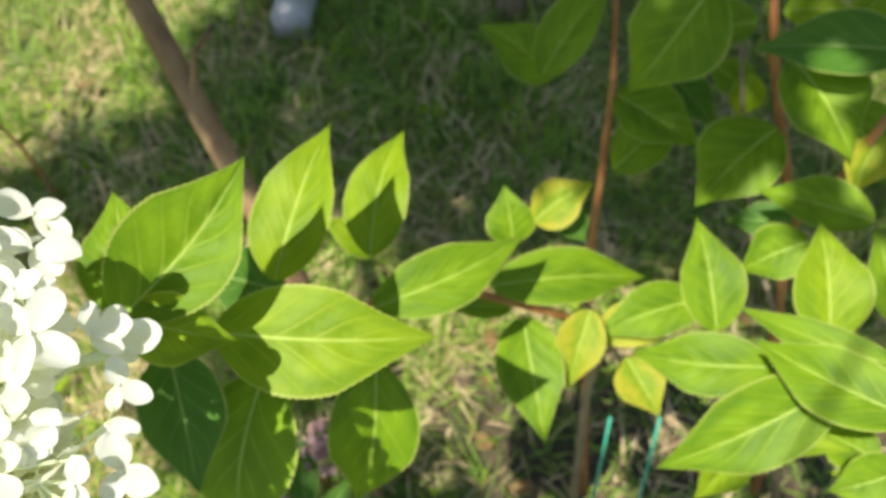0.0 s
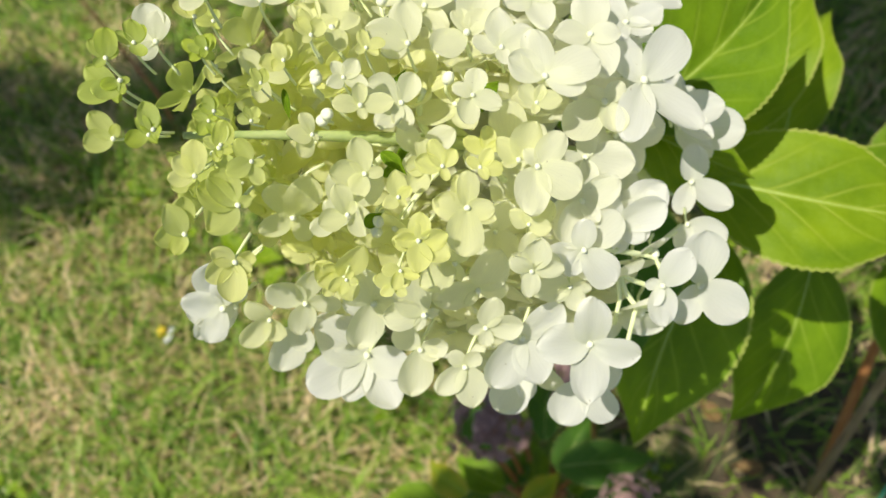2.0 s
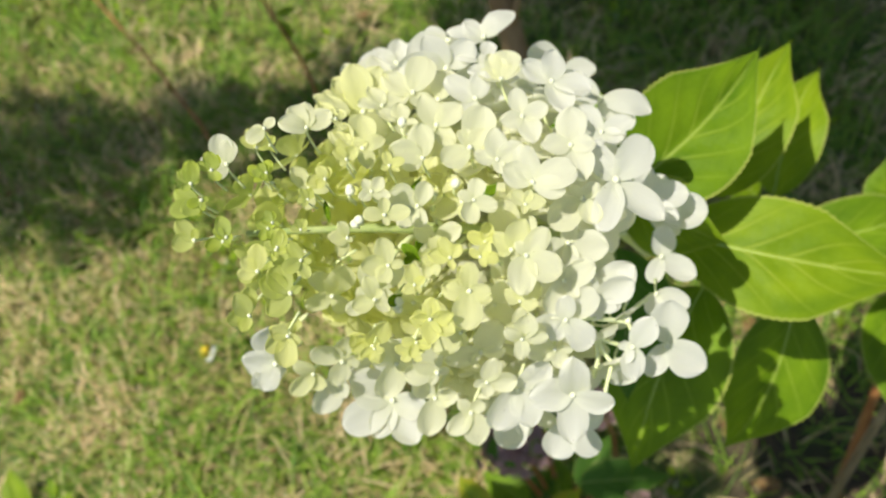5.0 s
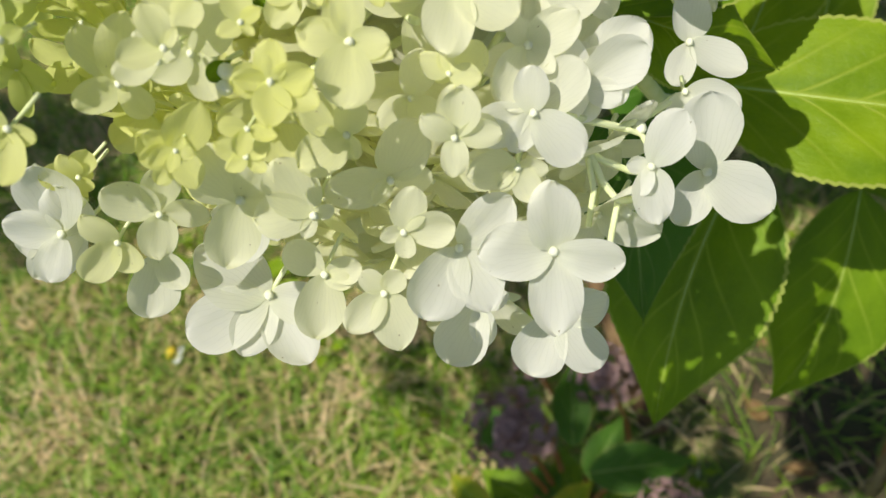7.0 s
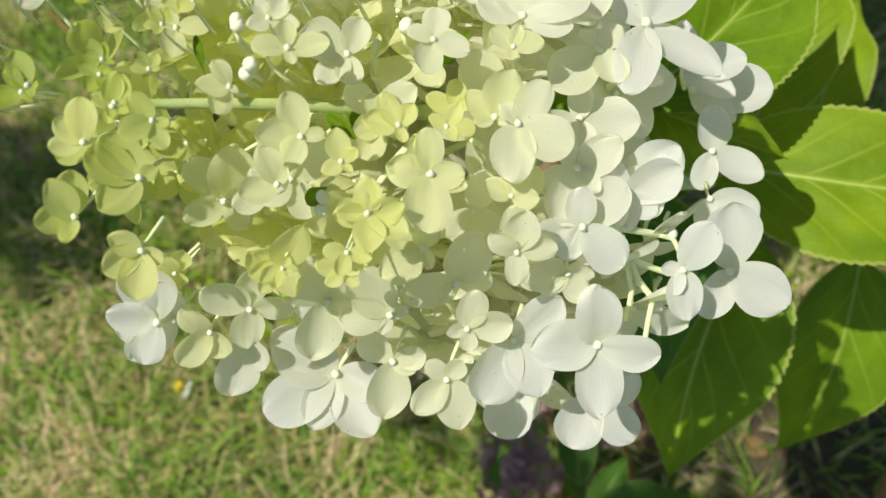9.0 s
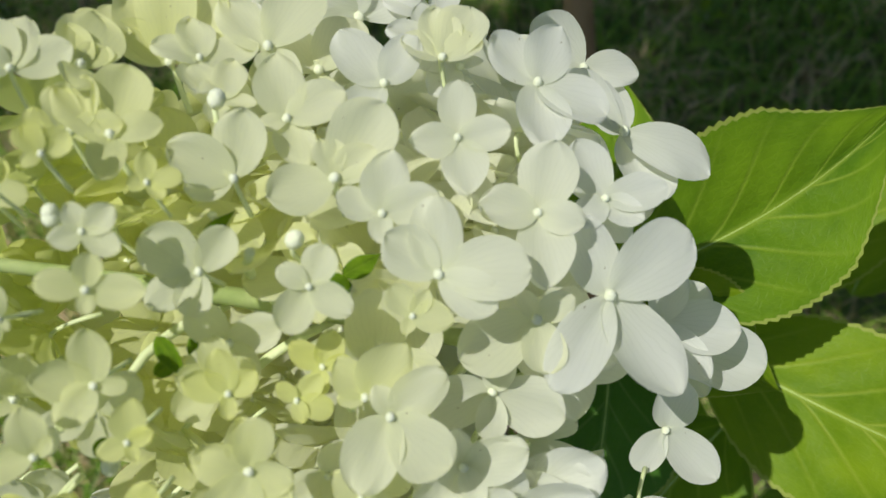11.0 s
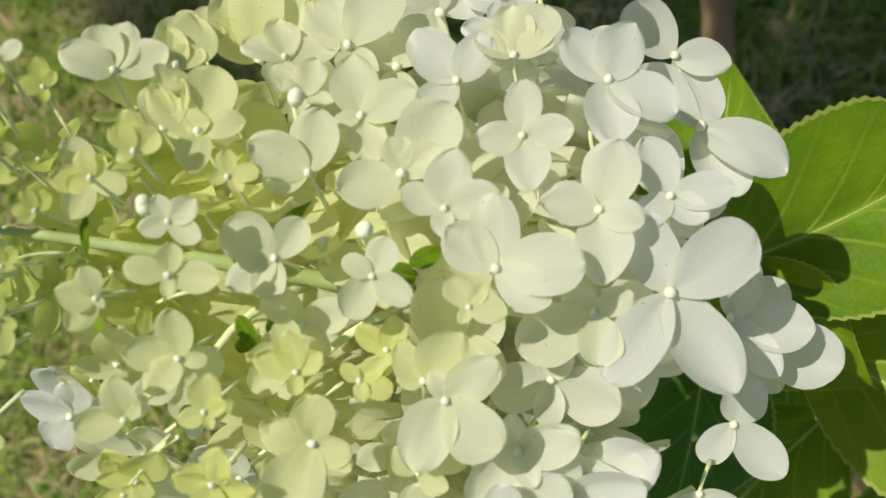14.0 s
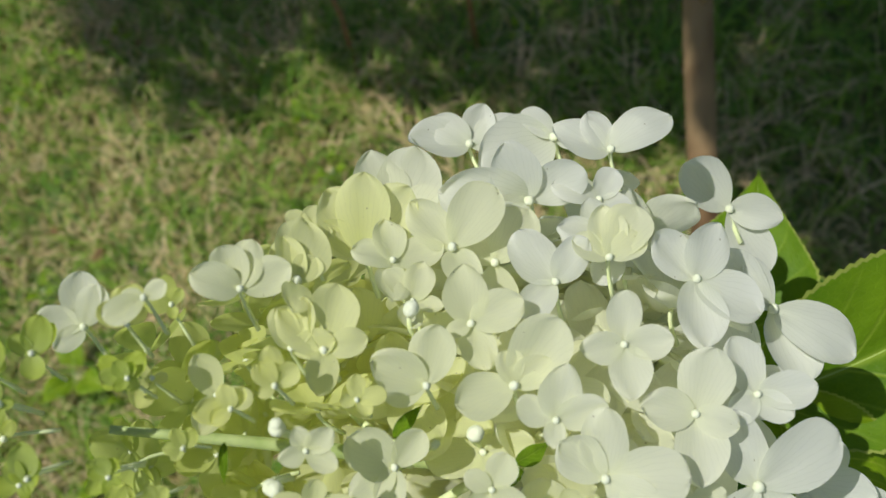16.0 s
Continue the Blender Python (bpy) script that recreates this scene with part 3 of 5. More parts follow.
floret((-0.1531, 0.0923, 1.0212), (0.27, -0.66, 0.70), WHITE, (179, 0.0053), (69, 0.0133), (-75, 0.0121), (-106, 0.0063))
floret((-0.1423, 0.1024, 1.0083), (0.27, -0.64, 0.73), WHITE, (99, 0.0178), (-23, 0.0163), (-112, 0.0133))
floret((-0.2495, 0.0531, 1.0324), (0.52, -0.75, 0.41), CREAM, (77, 0.0120), (-3, 0.0102), (144, 0.0126), (-99, 0.0102))
floret((-0.2603, 0.0474, 1.0264), (0.54, -0.74, 0.40), blend(LIME, CREAM, 0.5), (126, 0.0099), (-138, 0.0110), (-70, 0.0080))
floret((-0.2025, 0.0542, 1.0140), (0.42, -0.67, 0.62), CREAM, (137, 0.0069), (62, 0.0063), (-72, 0.0132), (-133, 0.0110))
floret((-0.2729, 0.0580, 1.0329), (0.54, -0.77, 0.35), LIME, (168, 0.0081), (110, 0.0068), (65, 0.0075), (-57, 0.0040))
floret((-0.2169, 0.0526, 1.0617), (0.55, -0.54, 0.64), LIME, (162, 0.0059), (40, 0.0048), (-30, 0.0041), (-143, 0.0041))
floret((-0.2282, 0.0494, 1.0648), (0.58, -0.53, 0.62), LIME, (-148, 0.0051), (73, 0.0029), (-8, 0.0032), (-102, 0.0038))
floret((-0.2323, 0.0602, 1.0747), (0.59, -0.46, 0.67), CREAM, (135, 0.0061), (-154, 0.0077), (71, 0.0055))
floret((-0.2170, 0.0554, 1.0147), (0.45, -0.65, 0.61), CREAM, (143, 0.0106), (-96, 0.0143), (-20, 0.0063), (18, 0.0082))
floret((-0.2385, 0.0561, 0.9943), (0.45, -0.34, 0.82), WHITE, (-138, 0.0212), (-101, 0.0157), (-46, 0.0191), (-4, 0.0143), (160, 0.0203))
floret((-0.2310, 0.0620, 1.0260), (0.49, -0.71, 0.50), WHITE, (177, 0.0108), (104, 0.0101), (-119, 0.0128), (-66, 0.0073))
floret((-0.2138, 0.0576, 1.0362), (0.48, -0.65, 0.59), CREAM, (-178, 0.0115), (125, 0.0137), (23, 0.0043), (-111, 0.0048))
floret((-0.1767, 0.0902, 1.0360), (0.36, -0.63, 0.69), blend(CREAM, WHITE, 0.5), (-72, 0.0090), (-148, 0.0105), (56, 0.0139))
floret((-0.1793, 0.0823, 1.0263), (0.34, -0.66, 0.67), CREAM, (180, 0.0124), (-36, 0.0067), (-135, 0.0074), (30, 0.0056))
floret((-0.1883, 0.0659, 1.0190), (0.36, -0.68, 0.64), WHITE, (53, 0.0156), (-112, 0.0166), (-60, 0.0152))
floret((-0.1804, 0.0998, 1.0439), (0.37, -0.60, 0.71), blend(CREAM, WHITE, 0.5), (44, 0.0118), (-146, 0.0098), (-107, 0.0121), (-29, 0.0078))
floret((-0.1524, 0.1368, 1.0119), (0.29, -0.57, 0.77), WHITE, (101, 0.0121), (-19, 0.0148), (-102, 0.0109))
floret((-0.1504, 0.1189, 1.0150), (0.28, -0.66, 0.70), WHITE, (-12, 0.0130), (-92, 0.0086))
floret((-0.1721, 0.1057, 1.0355), (0.35, -0.60, 0.72), WHITE, (21, 0.0141), (-7, 0.0135), (-26, 0.0103), (67, 0.0046))
floret((-0.1892, 0.0696, 0.9847), (0.33, -0.67, 0.66), WHITE, (-114, 0.0163), (-76, 0.0101), (31, 0.0074))
floret((-0.1706, 0.0715, 0.9830), (0.29, -0.66, 0.69), WHITE, (-107, 0.0154), (-43, 0.0161), (35, 0.0131))
floret((-0.2759, 0.0514, 1.0194), (0.53, -0.76, 0.37), WHITE, (-180, 0.0146), (-145, 0.0155), (103, 0.0143))
floret((-0.2565, 0.0515, 1.0167), (0.51, -0.75, 0.42), blend(CREAM, WHITE, 0.5), (-107, 0.0163), (-65, 0.0101))
floret((-0.2595, 0.0608, 1.0948), (0.56, -0.31, 0.76), blend(GREEN, LIME, 0.5), (171, 0.0039), (95, 0.0066), (10, 0.0036), (-87, 0.0035))
floret((-0.2633, 0.0534, 1.0921), (0.57, -0.32, 0.75), LIME, (-156, 0.0062), (154, 0.0065), (107, 0.0085))
floret((-0.2704, 0.0800, 1.1042), (0.49, -0.09, 0.87), GREEN, (173, 0.0049), (86, 0.0053), (-2, 0.0035), (-116, 0.0036))
floret((-0.2856, 0.0667, 1.1127), (0.57, -0.14, 0.81), GREEN, (155, 0.0053), (114, 0.0069), (68, 0.0037), (-116, 0.0034))
floret((-0.2853, 0.0638, 1.1051), (0.57, -0.13, 0.81), GREEN, (166, 0.0078), (-140, 0.0083), (161, 0.0036), (-56, 0.0035))
floret((-0.2886, 0.0580, 1.0921), (0.59, -0.19, 0.78), blend(GREEN, LIME, 0.5), (153, 0.0082), (-143, 0.0072), (99, 0.0038))
floret((-0.2732, 0.0559, 1.1016), (0.59, -0.25, 0.77), GREEN, (-144, 0.0056), (137, 0.0048), (64, 0.0035), (-27, 0.0026))
floret((-0.2855, 0.0824, 1.1012), (0.48, -0.02, 0.88), blend(CREAM, WHITE, 0.5), (134, 0.0101), (-157, 0.0081), (-102, 0.0063), (111, 0.0081))
floret((-0.2772, 0.0480, 1.0235), (0.45, -0.77, 0.44), WHITE, (161, 0.0123), (-113, 0.0123), (96, 0.0180))
floret((-0.2731, 0.0925, 1.1113), (0.48, -0.10, 0.87), CREAM, (-152, 0.0038), (71, 0.0044), (-114, 0.0073))
floret((-0.2382, 0.1889, 1.0587), (0.14, 0.08, 0.99), WHITE, (155, 0.0110), (67, 0.0167), (-166, 0.0148), (81, 0.0108))
floret((-0.2739, 0.1777, 1.0468), (0.16, 0.17, 0.97), WHITE, (-174, 0.0119), (110, 0.0123), (64, 0.0163), (-139, 0.0159))
floret((-0.2463, 0.1398, 1.0800), (0.23, 0.08, 0.97), CREAM, (171, 0.0127), (95, 0.0158), (-26, 0.0100))
floret((-0.2618, 0.1289, 1.0782), (0.43, -0.23, 0.87), blend(LIME, CREAM, 0.5), (153, 0.0156), (123, 0.0171), (90, 0.0170), (-179, 0.0115))
floret((-0.2541, 0.1022, 1.0927), (0.41, 0.06, 0.91), blend(LIME, CREAM, 0.5), (152, 0.0080), (51, 0.0080), (116, 0.0098))
floret((-0.2712, 0.1238, 1.0850), (0.31, 0.20, 0.93), blend(LIME, CREAM, 0.5), (168, 0.0067), (119, 0.0069), (56, 0.0052))
floret((-0.2653, 0.1416, 1.0692), (0.26, 0.09, 0.96), blend(CREAM, WHITE, 0.5), (149, 0.0174), (115, 0.0182), (74, 0.0124))
floret((-0.2526, 0.1860, 1.0565), (0.23, -0.18, 0.95), WHITE, (-121, 0.0197), (36, 0.0074), (172, 0.0101))
floret((-0.2312, 0.1725, 1.0657), (0.15, 0.09, 0.98), WHITE, (-156, 0.0111), (102, 0.0082), (17, 0.0075))
floret((-0.2202, 0.1644, 1.0642), (0.15, 0.04, 0.99), WHITE, (-165, 0.0138), (49, 0.0049), (-97, 0.0098), (116, 0.0090))
floret((-0.1882, 0.1779, 1.0480), (0.28, -0.04, 0.96), WHITE, (177, 0.0182, 0.62), (150, 0.0125, 0.85), (2, 0.0197), (-33, 0.0171, 0.85))
floret((-0.1845, 0.1609, 1.0461), (0.33, -0.10, 0.94), WHITE, (153, 0.0173), (29, 0.0108), (-26, 0.0094))
floret((-0.2034, 0.1662, 1.0677), (0.31, -0.01, 0.95), WHITE, (169, 0.0127, 0.9), (102, 0.0128), (6, 0.0146), (-54, 0.0149))
floret((-0.2130, 0.2109, 1.0209), (0.41, -0.37, 0.84), WHITE, (19, 0.0142, 0.85), (-30, 0.0197, 0.85), (166, 0.0177))
floret((-0.2230, 0.1621, 1.0703), (0.36, 0.07, 0.93), WHITE, (-154, 0.0114, 0.8), (150, 0.0100), (89, 0.0082, 0.8), (66, 0.0047, 0.7))
floret((-0.1637, 0.1522, 1.0265), (0.34, -0.16, 0.93), WHITE, (26, 0.0170), (-20, 0.0153, 0.8), (101, 0.0135, 0.8))
floret((-0.1610, 0.1555, 1.0139), (0.23, -0.24, 0.94), WHITE, (86, 0.0148), (14, 0.0214, 0.85), (-30, 0.0146, 0.9))
floret((-0.2823, 0.0641, 1.1087), (0.59, 0.05, 0.80), GREEN, (-124, 0.0047), (-111, 0.0076), (-54, 0.0037), (47, 0.0023))
floret((-0.2828, 0.0737, 1.1108), (0.45, 0.26, 0.85), GREEN, (-172, 0.0047), (131, 0.0066), (106, 0.0061), (327, 0.0047))
floret((-0.2707, 0.0827, 1.0958), (0.46, 0.16, 0.87), LIME, (-74, 0.0059), (48, 0.0028), (178, 0.0034))
floret((-0.2638, 0.0658, 1.0975), (0.62, -0.14, 0.77), GREEN, (179, 0.0042), (72, 0.0024), (-101, 0.0045), (-38, 0.0039))
floret((-0.2623, 0.1130, 1.0926), (0.15, 0.51, 0.85), blend(LIME, CREAM, 0.5), (151, 0.0105), (131, 0.0156), (105, 0.0074), (308, 0.0089))
floret((-0.2495, 0.1056, 1.0908), (0.38, 0.13, 0.92), blend(LIME, CREAM, 0.5), (-179, 0.0113), (121, 0.0126), (58, 0.0084), (-57, 0.0086))
floret((-0.2454, 0.1253, 1.0811), (0.24, 0.22, 0.95), CREAM, (169, 0.0084), (115, 0.0084), (-58, 0.0062), (389, 0.0061))
floret((-0.2183, 0.0853, 1.0682), (0.54, -0.34, 0.77), blend(LIME, CREAM, 0.5), (123, 0.0076), (-114, 0.0084), (-163, 0.0066), (50, 0.0066))
floret((-0.2337, 0.0515, 1.0566), (0.60, -0.59, 0.54), LIME, (137, 0.0083), (77, 0.0065), (-131, 0.0046), (333, 0.0052))
floret((-0.2068, 0.0977, 1.0626), (0.49, -0.30, 0.82), LIME, (171, 0.0068), (103, 0.0066), (43, 0.0048), (287, 0.0049))
floret((-0.1813, 0.1537, 1.0601), (0.21, -0.03, 0.98), WHITE, (149, 0.0124), (44, 0.0118), (1, 0.0081), (255, 0.0086))
floret((-0.2196, 0.1578, 1.0740), (0.15, 0.13, 0.98), CREAM, (131, 0.0114), (99, 0.0129), (68, 0.0090), (-164, 0.0084))
floret((-0.2538, 0.1299, 1.0825), (0.20, 0.27, 0.94), CREAM, (-148, 0.0086), (144, 0.0090), (61, 0.0109), (-52, 0.0102))
floret((-0.2392, 0.1440, 1.0729), (0.14, 0.24, 0.96), CREAM, (171, 0.0107), (98, 0.0150), (-43, 0.0114))
floret((-0.1693, 0.0998, 1.0359), (0.44, -0.64, 0.63), WHITE, (38, 0.0148), (-18, 0.0087), (124, 0.0115), (-111, 0.0076))
floret((-0.1870, 0.0730, 1.0480), (0.48, -0.65, 0.59), CREAM, (88, 0.0099), (10, 0.0088), (-87, 0.0073), (147, 0.0079))
floret((-0.1761, 0.0875, 1.0400), (0.45, -0.66, 0.61), WHITE, (-38, 0.0131), (-160, 0.0127), (-117, 0.0087), (101, 0.0094))
floret((-0.2310, 0.0520, 1.0600), (0.57, -0.69, 0.45), LIME, (140, 0.0071), (67, 0.0107), (-73, 0.0071), (-179, 0.0069))
floret((-0.1916, 0.0869, 1.0479), (0.49, -0.63, 0.61), blend(LIME, CREAM, 0.5), (166, 0.0046), (56, 0.0088), (-60, 0.0051))
floret((-0.1777, 0.0789, 1.0329), (0.44, -0.71, 0.55), CREAM, (-171, 0.0102), (-61, 0.0076), (-4, 0.0062), (-129, 0.0057))
floret((-0.2269, 0.0549, 1.0421), (0.51, -0.78, 0.37), CREAM, (-110, 0.0148), (113, 0.0143), (56, 0.0101), (333, 0.0104))
floret((-0.2517, 0.0658, 1.0596), (0.55, -0.78, 0.29), blend(LIME, CREAM, 0.5), (-162, 0.0098), (71, 0.0156), (-63, 0.0086), (106, 0.0140))
floret((-0.2619, 0.0876, 1.0887), (0.49, -0.03, 0.87), blend(LIME, CREAM, 0.5), (157, 0.0086), (30, 0.0066), (-75, 0.0077))
floret((-0.2350, 0.0702, 1.0658), (0.59, -0.62, 0.52), CREAM, (54, 0.0112), (122, 0.0107), (-60, 0.0094), (211, 0.0084))
floret((-0.2224, 0.0924, 1.0652), (0.54, -0.44, 0.72), CREAM, (-109, 0.0104), (44, 0.0095), (158, 0.0093), (327, 0.0078))
floret((-0.2014, 0.0858, 1.0415), (0.49, -0.70, 0.52), CREAM, (-137, 0.0088), (-47, 0.0104), (80, 0.0104))


def radius_at(f):
    """Half width of the panicle at f of its length from the tip."""
    return 0.012 + 0.058 * math.sin(min(1.0, f / 0.72) * math.pi / 2) ** 1.1 * (1 - max(0.0, f - 0.8) * 1.6)


def bud(at, radius):
    """An unopened bud on its stalk."""
    at = Vector(at)
    radius *= 0.68
    s, out = along_axis(at)
    bm = bmesh.new()
    n = out.normalized()
    bmesh.ops.create_icosphere(bm, subdivisions=2, radius=radius, matrix=n.to_track_quat("Z", "Y").to_matrix().to_4x4() @ Matrix.Diagonal((0.92, 0.92, 1.12, 1)))
    ob = part("flower_bud", bm, BUD, head, "unopened round white bud")
    ob.matrix_basis = head_inv @ Matrix.Translation(at)
    bm = bmesh.new()
    tube(bm, [n * -radius * 0.8, (AXIS * 0.3 - n) * 0.005, (AXIS * 0.6 - n) * 0.008], [radius * 0.3, 0.0005, 0.0006], 6)
    part("pedicel", bm, PEDICEL, ob)


bud((-0.2472, 0.0894, 1.0904), 0.0026)
bud((-0.2214, 0.1122, 1.0719), 0.0028)
bud((-0.2429, 0.0807, 1.0858), 0.0026)
bud((-0.2262, 0.0653, 1.0637), 0.0026)
bud((-0.2428, 0.1228, 1.0859), 0.0026)
bud((-0.2410, 0.0809, 1.0886), 0.0026)
bud((-0.2258, 0.0669, 1.0661), 0.0024)
bud((-0.1578, 0.1032, 1.0197), 0.0026)
bud((-0.1676, 0.0919, 1.0212), 0.0028)
bud((-0.2474, 0.0898, 1.0914), 0.0022)
bud((-0.1578, 0.0890, 1.0075), 0.0026)


MEASURED = list(spots)
CLEAR = Vector((0.2, -0.5, 0.85)).normalized()


def fill_florets(count, inner, seed, gap):
    """The rest of the head, spread evenly round its axis."""
    r = random.Random(seed)
    e1 = AXIS.cross(Vector((0, 0, 1))).normalized()
    e2 = AXIS.cross(e1)
    for k in range(count):
        f = 0.05 + 0.67 * ((k + 0.5) / count) ** 0.62
        a = k * 2.39996 + seed
        out = e1 * math.cos(a) + e2 * math.sin(a)
        at = TIP + AXIS * (f * LENGTH) + out * radius_at(f) * inner * r.uniform(0.9, 1.08)
        if out.dot(CLEAR) > 0.15 and inner > 0.85 or any((at - s).length < gap for s in spots):
            continue
        if out.dot(CLEAR) > -0.2 and any((v - v.dot(out) * out).length < 0.017 and -0.008 < v.dot(out) < 0.04 for v in (at - s for s in MEASURED)):
            continue
        beside = [((v - v.dot(CLEAR) * CLEAR).length, v.dot(CLEAR)) for v in (at - s for s in MEASURED)]
        if out.dot(CLEAR) > -0.2 and min(beside)[0] > 0.014 or any(a < 0.02 and h > -0.007 for a, h in beside):
            continue
        nrm = (out + AXIS * (f - 0.62) * 1.2 + Vector([r.uniform(-0.3, 0.3) for _ in range(3)])).normalized()
        size = (0.0095 + 0.0085 * min(1, f * 1.25)) * r.uniform(0.85, 1.15)
        tint = blend(GREEN, LIME, min(1, f * 4)) if f < 0.25 else blend(LIME, CREAM, (f - 0.25) / 0.25) if f < 0.5 else blend(CREAM, WHITE, min(1, (f - 0.5) / 0.3))
        spin = r.uniform(0, 90)
        floret(at, nrm, tint, *[(spin + 90 * i + r.uniform(-9, 9), size * r.uniform(0.85, 1.12), r.uniform(0.88, 1.08)) for i in range(4)], rise=r.uniform(0.1, 0.5))


fill_florets(170, 1.0, 3, 0.0135)
fill_florets(130, 0.76, 9, 0.0115)
fill_florets(90, 0.5, 4, 0.010)
fill_florets(150, 0.62, 14, 0.009)
fill_florets(120, 0.36, 6, 0.009)

bm = bmesh.new()
tube(bm, [p - ROOT for p in curve_points(TIP + AXIS * 0.14, TIP + AXIS * 0.008, (0, 0, 0.004), 12)], [0.0029 - 0.00018 * k for k in range(12)], 8)
part("rachis", bm, RACHIS, head, "pale green central stalk")
for k in range(13):
    f = 0.3 + 0.46 * k / 12
    a = k * 2.39996
    e1 = AXIS.cross(Vector((0, 0, 1))).normalized()
    e2 = AXIS.cross(e1)
    out = e1 * math.cos(a) + e2 * math.sin(a)
    start = TIP + AXIS * (f * LENGTH + 0.012)
    end = TIP + AXIS * (f * LENGTH - 0.006) + out * radius_at(f) * 0.48
    bm = bmesh.new()
    tube(bm, [p - ROOT for p in curve_points(start, end, -AXIS * 0.004, 6)], [0.0013, 0.0012, 0.0011, 0.001, 0.0009, 0.0009], 6)
    part("flower_branch", bm, PEDICEL, head)


# ---- leaves ----
def leaf_blade(base, tip, face, width, mat, parent, droop=0.08, fold=0.25, wave=0.05, twist=0.0, seed=0, name="leaf", label="", teeth=30, shape=0.78):
    """A toothed leaf drawn out to a point, from base to tip, its upper side towards face."""
    r = random.Random(seed)
    base, tip = Vector(base), Vector(tip)
    length = (tip - base).length
    y = (tip - base).normalized()
    z = Vector(face)
    z = (z - z.dot(y) * y).normalized()
    x = y.cross(z)
    off = Vector(parent.location)
    bm = bmesh.new()
    uv = bm.loops.layers.uv.new("UVMap")
    small = length < 0.035
    nu, nv = (6, 16) if small else (14, 3 * teeth)
    ph, bend, lop = r.uniform(0, 6), r.uniform(-0.05, 0.05), r.uniform(-0.06, 0.06)
    rows = []
    for j in range(nv + 1):
        s = j / nv
        body = max(0.0, math.sin(math.pi * min(1.0, s * 1.03) ** 0.78)) ** shape
        body *= 1 - 0.55 * max(0.0, (s - 0.55) / 0.45)
        point = 0.16 * (1 - s) * min(1.0, s * 4)
        half = 0.5 * width * (max(body * (1.04 - 0.1 * s), point) + 0.006)
        saw = (j % 3) / 2 - 0.5
        edge = 1 + (0.03 * saw if not small and 0.1 < s < 0.97 else 0)
        tw = twist * (s - 0.4)
        sway = bend * length * math.sin(math.pi * s) + 0.03 * length * math.sin(ph) * s ** 4
        row = []
        for i in range(nu + 1):
            a = 2 * i / nu - 1
            px = a * half * (1 + lop * a) * (edge if abs(a) == 1 else 1)
            pz = fold * abs(px) - droop * length * (2 * s - 1) ** 2 + droop * length
            pz += wave * width * math.sin(s * 8 + ph + (2 if a > 0 else 0)) * a * a * math.sin(math.pi * min(1, s * 1.1))
            pz += 0.03 * width * abs(math.sin((s - 0.31 * abs(a) ** 0.8) * math.pi * 6)) * (1 - a * a) * min(1.0, abs(a) * 5) * math.sin(math.pi * s)
            pz -= 0.05 * width * max(0.0, abs(a) - 0.8) * math.sin(math.pi * s)
            px, pz = px * math.cos(tw) - pz * math.sin(tw), px * math.sin(tw) + pz * math.cos(tw)
            row.append((bm.verts.new(base - off + y * (s * length) + x * (px + sway) + z * pz), (i / nu, s)))
        rows.append(row)
    for r0, r1 in zip(rows, rows[1:]):
        for i in range(nu):
            q = (r0[i], r0[i + 1], r1[i + 1], r1[i])
            f = bm.faces.new([p[0] for p in q])
            for lp, p in zip(f.loops, q):
                lp[uv].uv = p[1]
    mids = [row[nu // 2][0].co.copy() for row in rows]
    ob = part(name, bm, mat, parent, label)
    if name == "leaf" and length > 0.035:
        rib = bmesh.new()
        pts, rad = [], []
        for j in range(0, nv + 1, 5):
            pts.append(mids[j] - z * 0.0002)
            rad.append(0.0002 + 0.007 * width * (1 - j / nv))
        tube(rib, pts, rad, 6)
        part("midrib", rib, RIB, ob)
    return ob


def stem_path(name, parent, points, radii, mat):
    off = Vector(parent.location)
    bm = bmesh.new()
    tube(bm, [Vector(p) - off for p in points], radii, 8)
    bmesh.ops.subdivide_edges(bm, edges=[e for e in bm.edges], cuts=1, smooth=0.6)
    return part(name, bm, mat, parent)


branch = thing("hydrangea_branch", "leafy hydrangea branch, bright green toothed leaves on reddish stems", "shrub", at=(-0.020, 0.450, 0.0))
leaf_blade((-0.182, 0.184, 0.972), (-0.134, 0.273, 0.988), (0.15, -0.6, 0.75), 0.057, LEAF, branch, wave=0.04, fold=0.42, droop=0.03, seed=2)
leaf_blade((-0.142, 0.257, 0.881), (-0.123, 0.357, 0.910), (0, -0.5, 0.85), 0.050, LEAF_PALE, branch, wave=0.11, fold=0.2, seed=3)
leaf_blade((-0.106, 0.327, 0.793), (-0.097, 0.433, 0.807), (0, -0.45, 0.88), 0.048, LEAF_PALE, branch, wave=0.1, fold=0.15, seed=4)
leaf_blade((-0.155, 0.203, 0.921), (-0.033, 0.217, 0.905), (0.05, -0.35, 0.9), 0.060, LEAF_PALE, branch, wave=0.02, fold=0.12, droop=0.07, seed=5)
leaf_blade((-0.098, 0.288, 0.790), (0.005, 0.358, 0.781), (0.05, -0.35, 0.9), 0.046, LEAF, branch, wave=0.03, seed=6)
leaf_blade((-0.083, 0.234, 0.828), (-0.097, 0.168, 0.728), (0.2, -0.75, 0.6), 0.059, LEAF, branch, fold=0.3, seed=7)
leaf_blade((-0.135, 0.200, 0.880), (-0.146, 0.112, 0.804), (-0.1, -0.6, 0.75), 0.066, LEAF, branch, fold=0.2, seed=8)
leaf_blade((-0.024, 0.356, 0.707), (0.107, 0.401, 0.661), (0.05, -0.35, 0.9), 0.048, LEAF, branch, fold=0.18, seed=9)
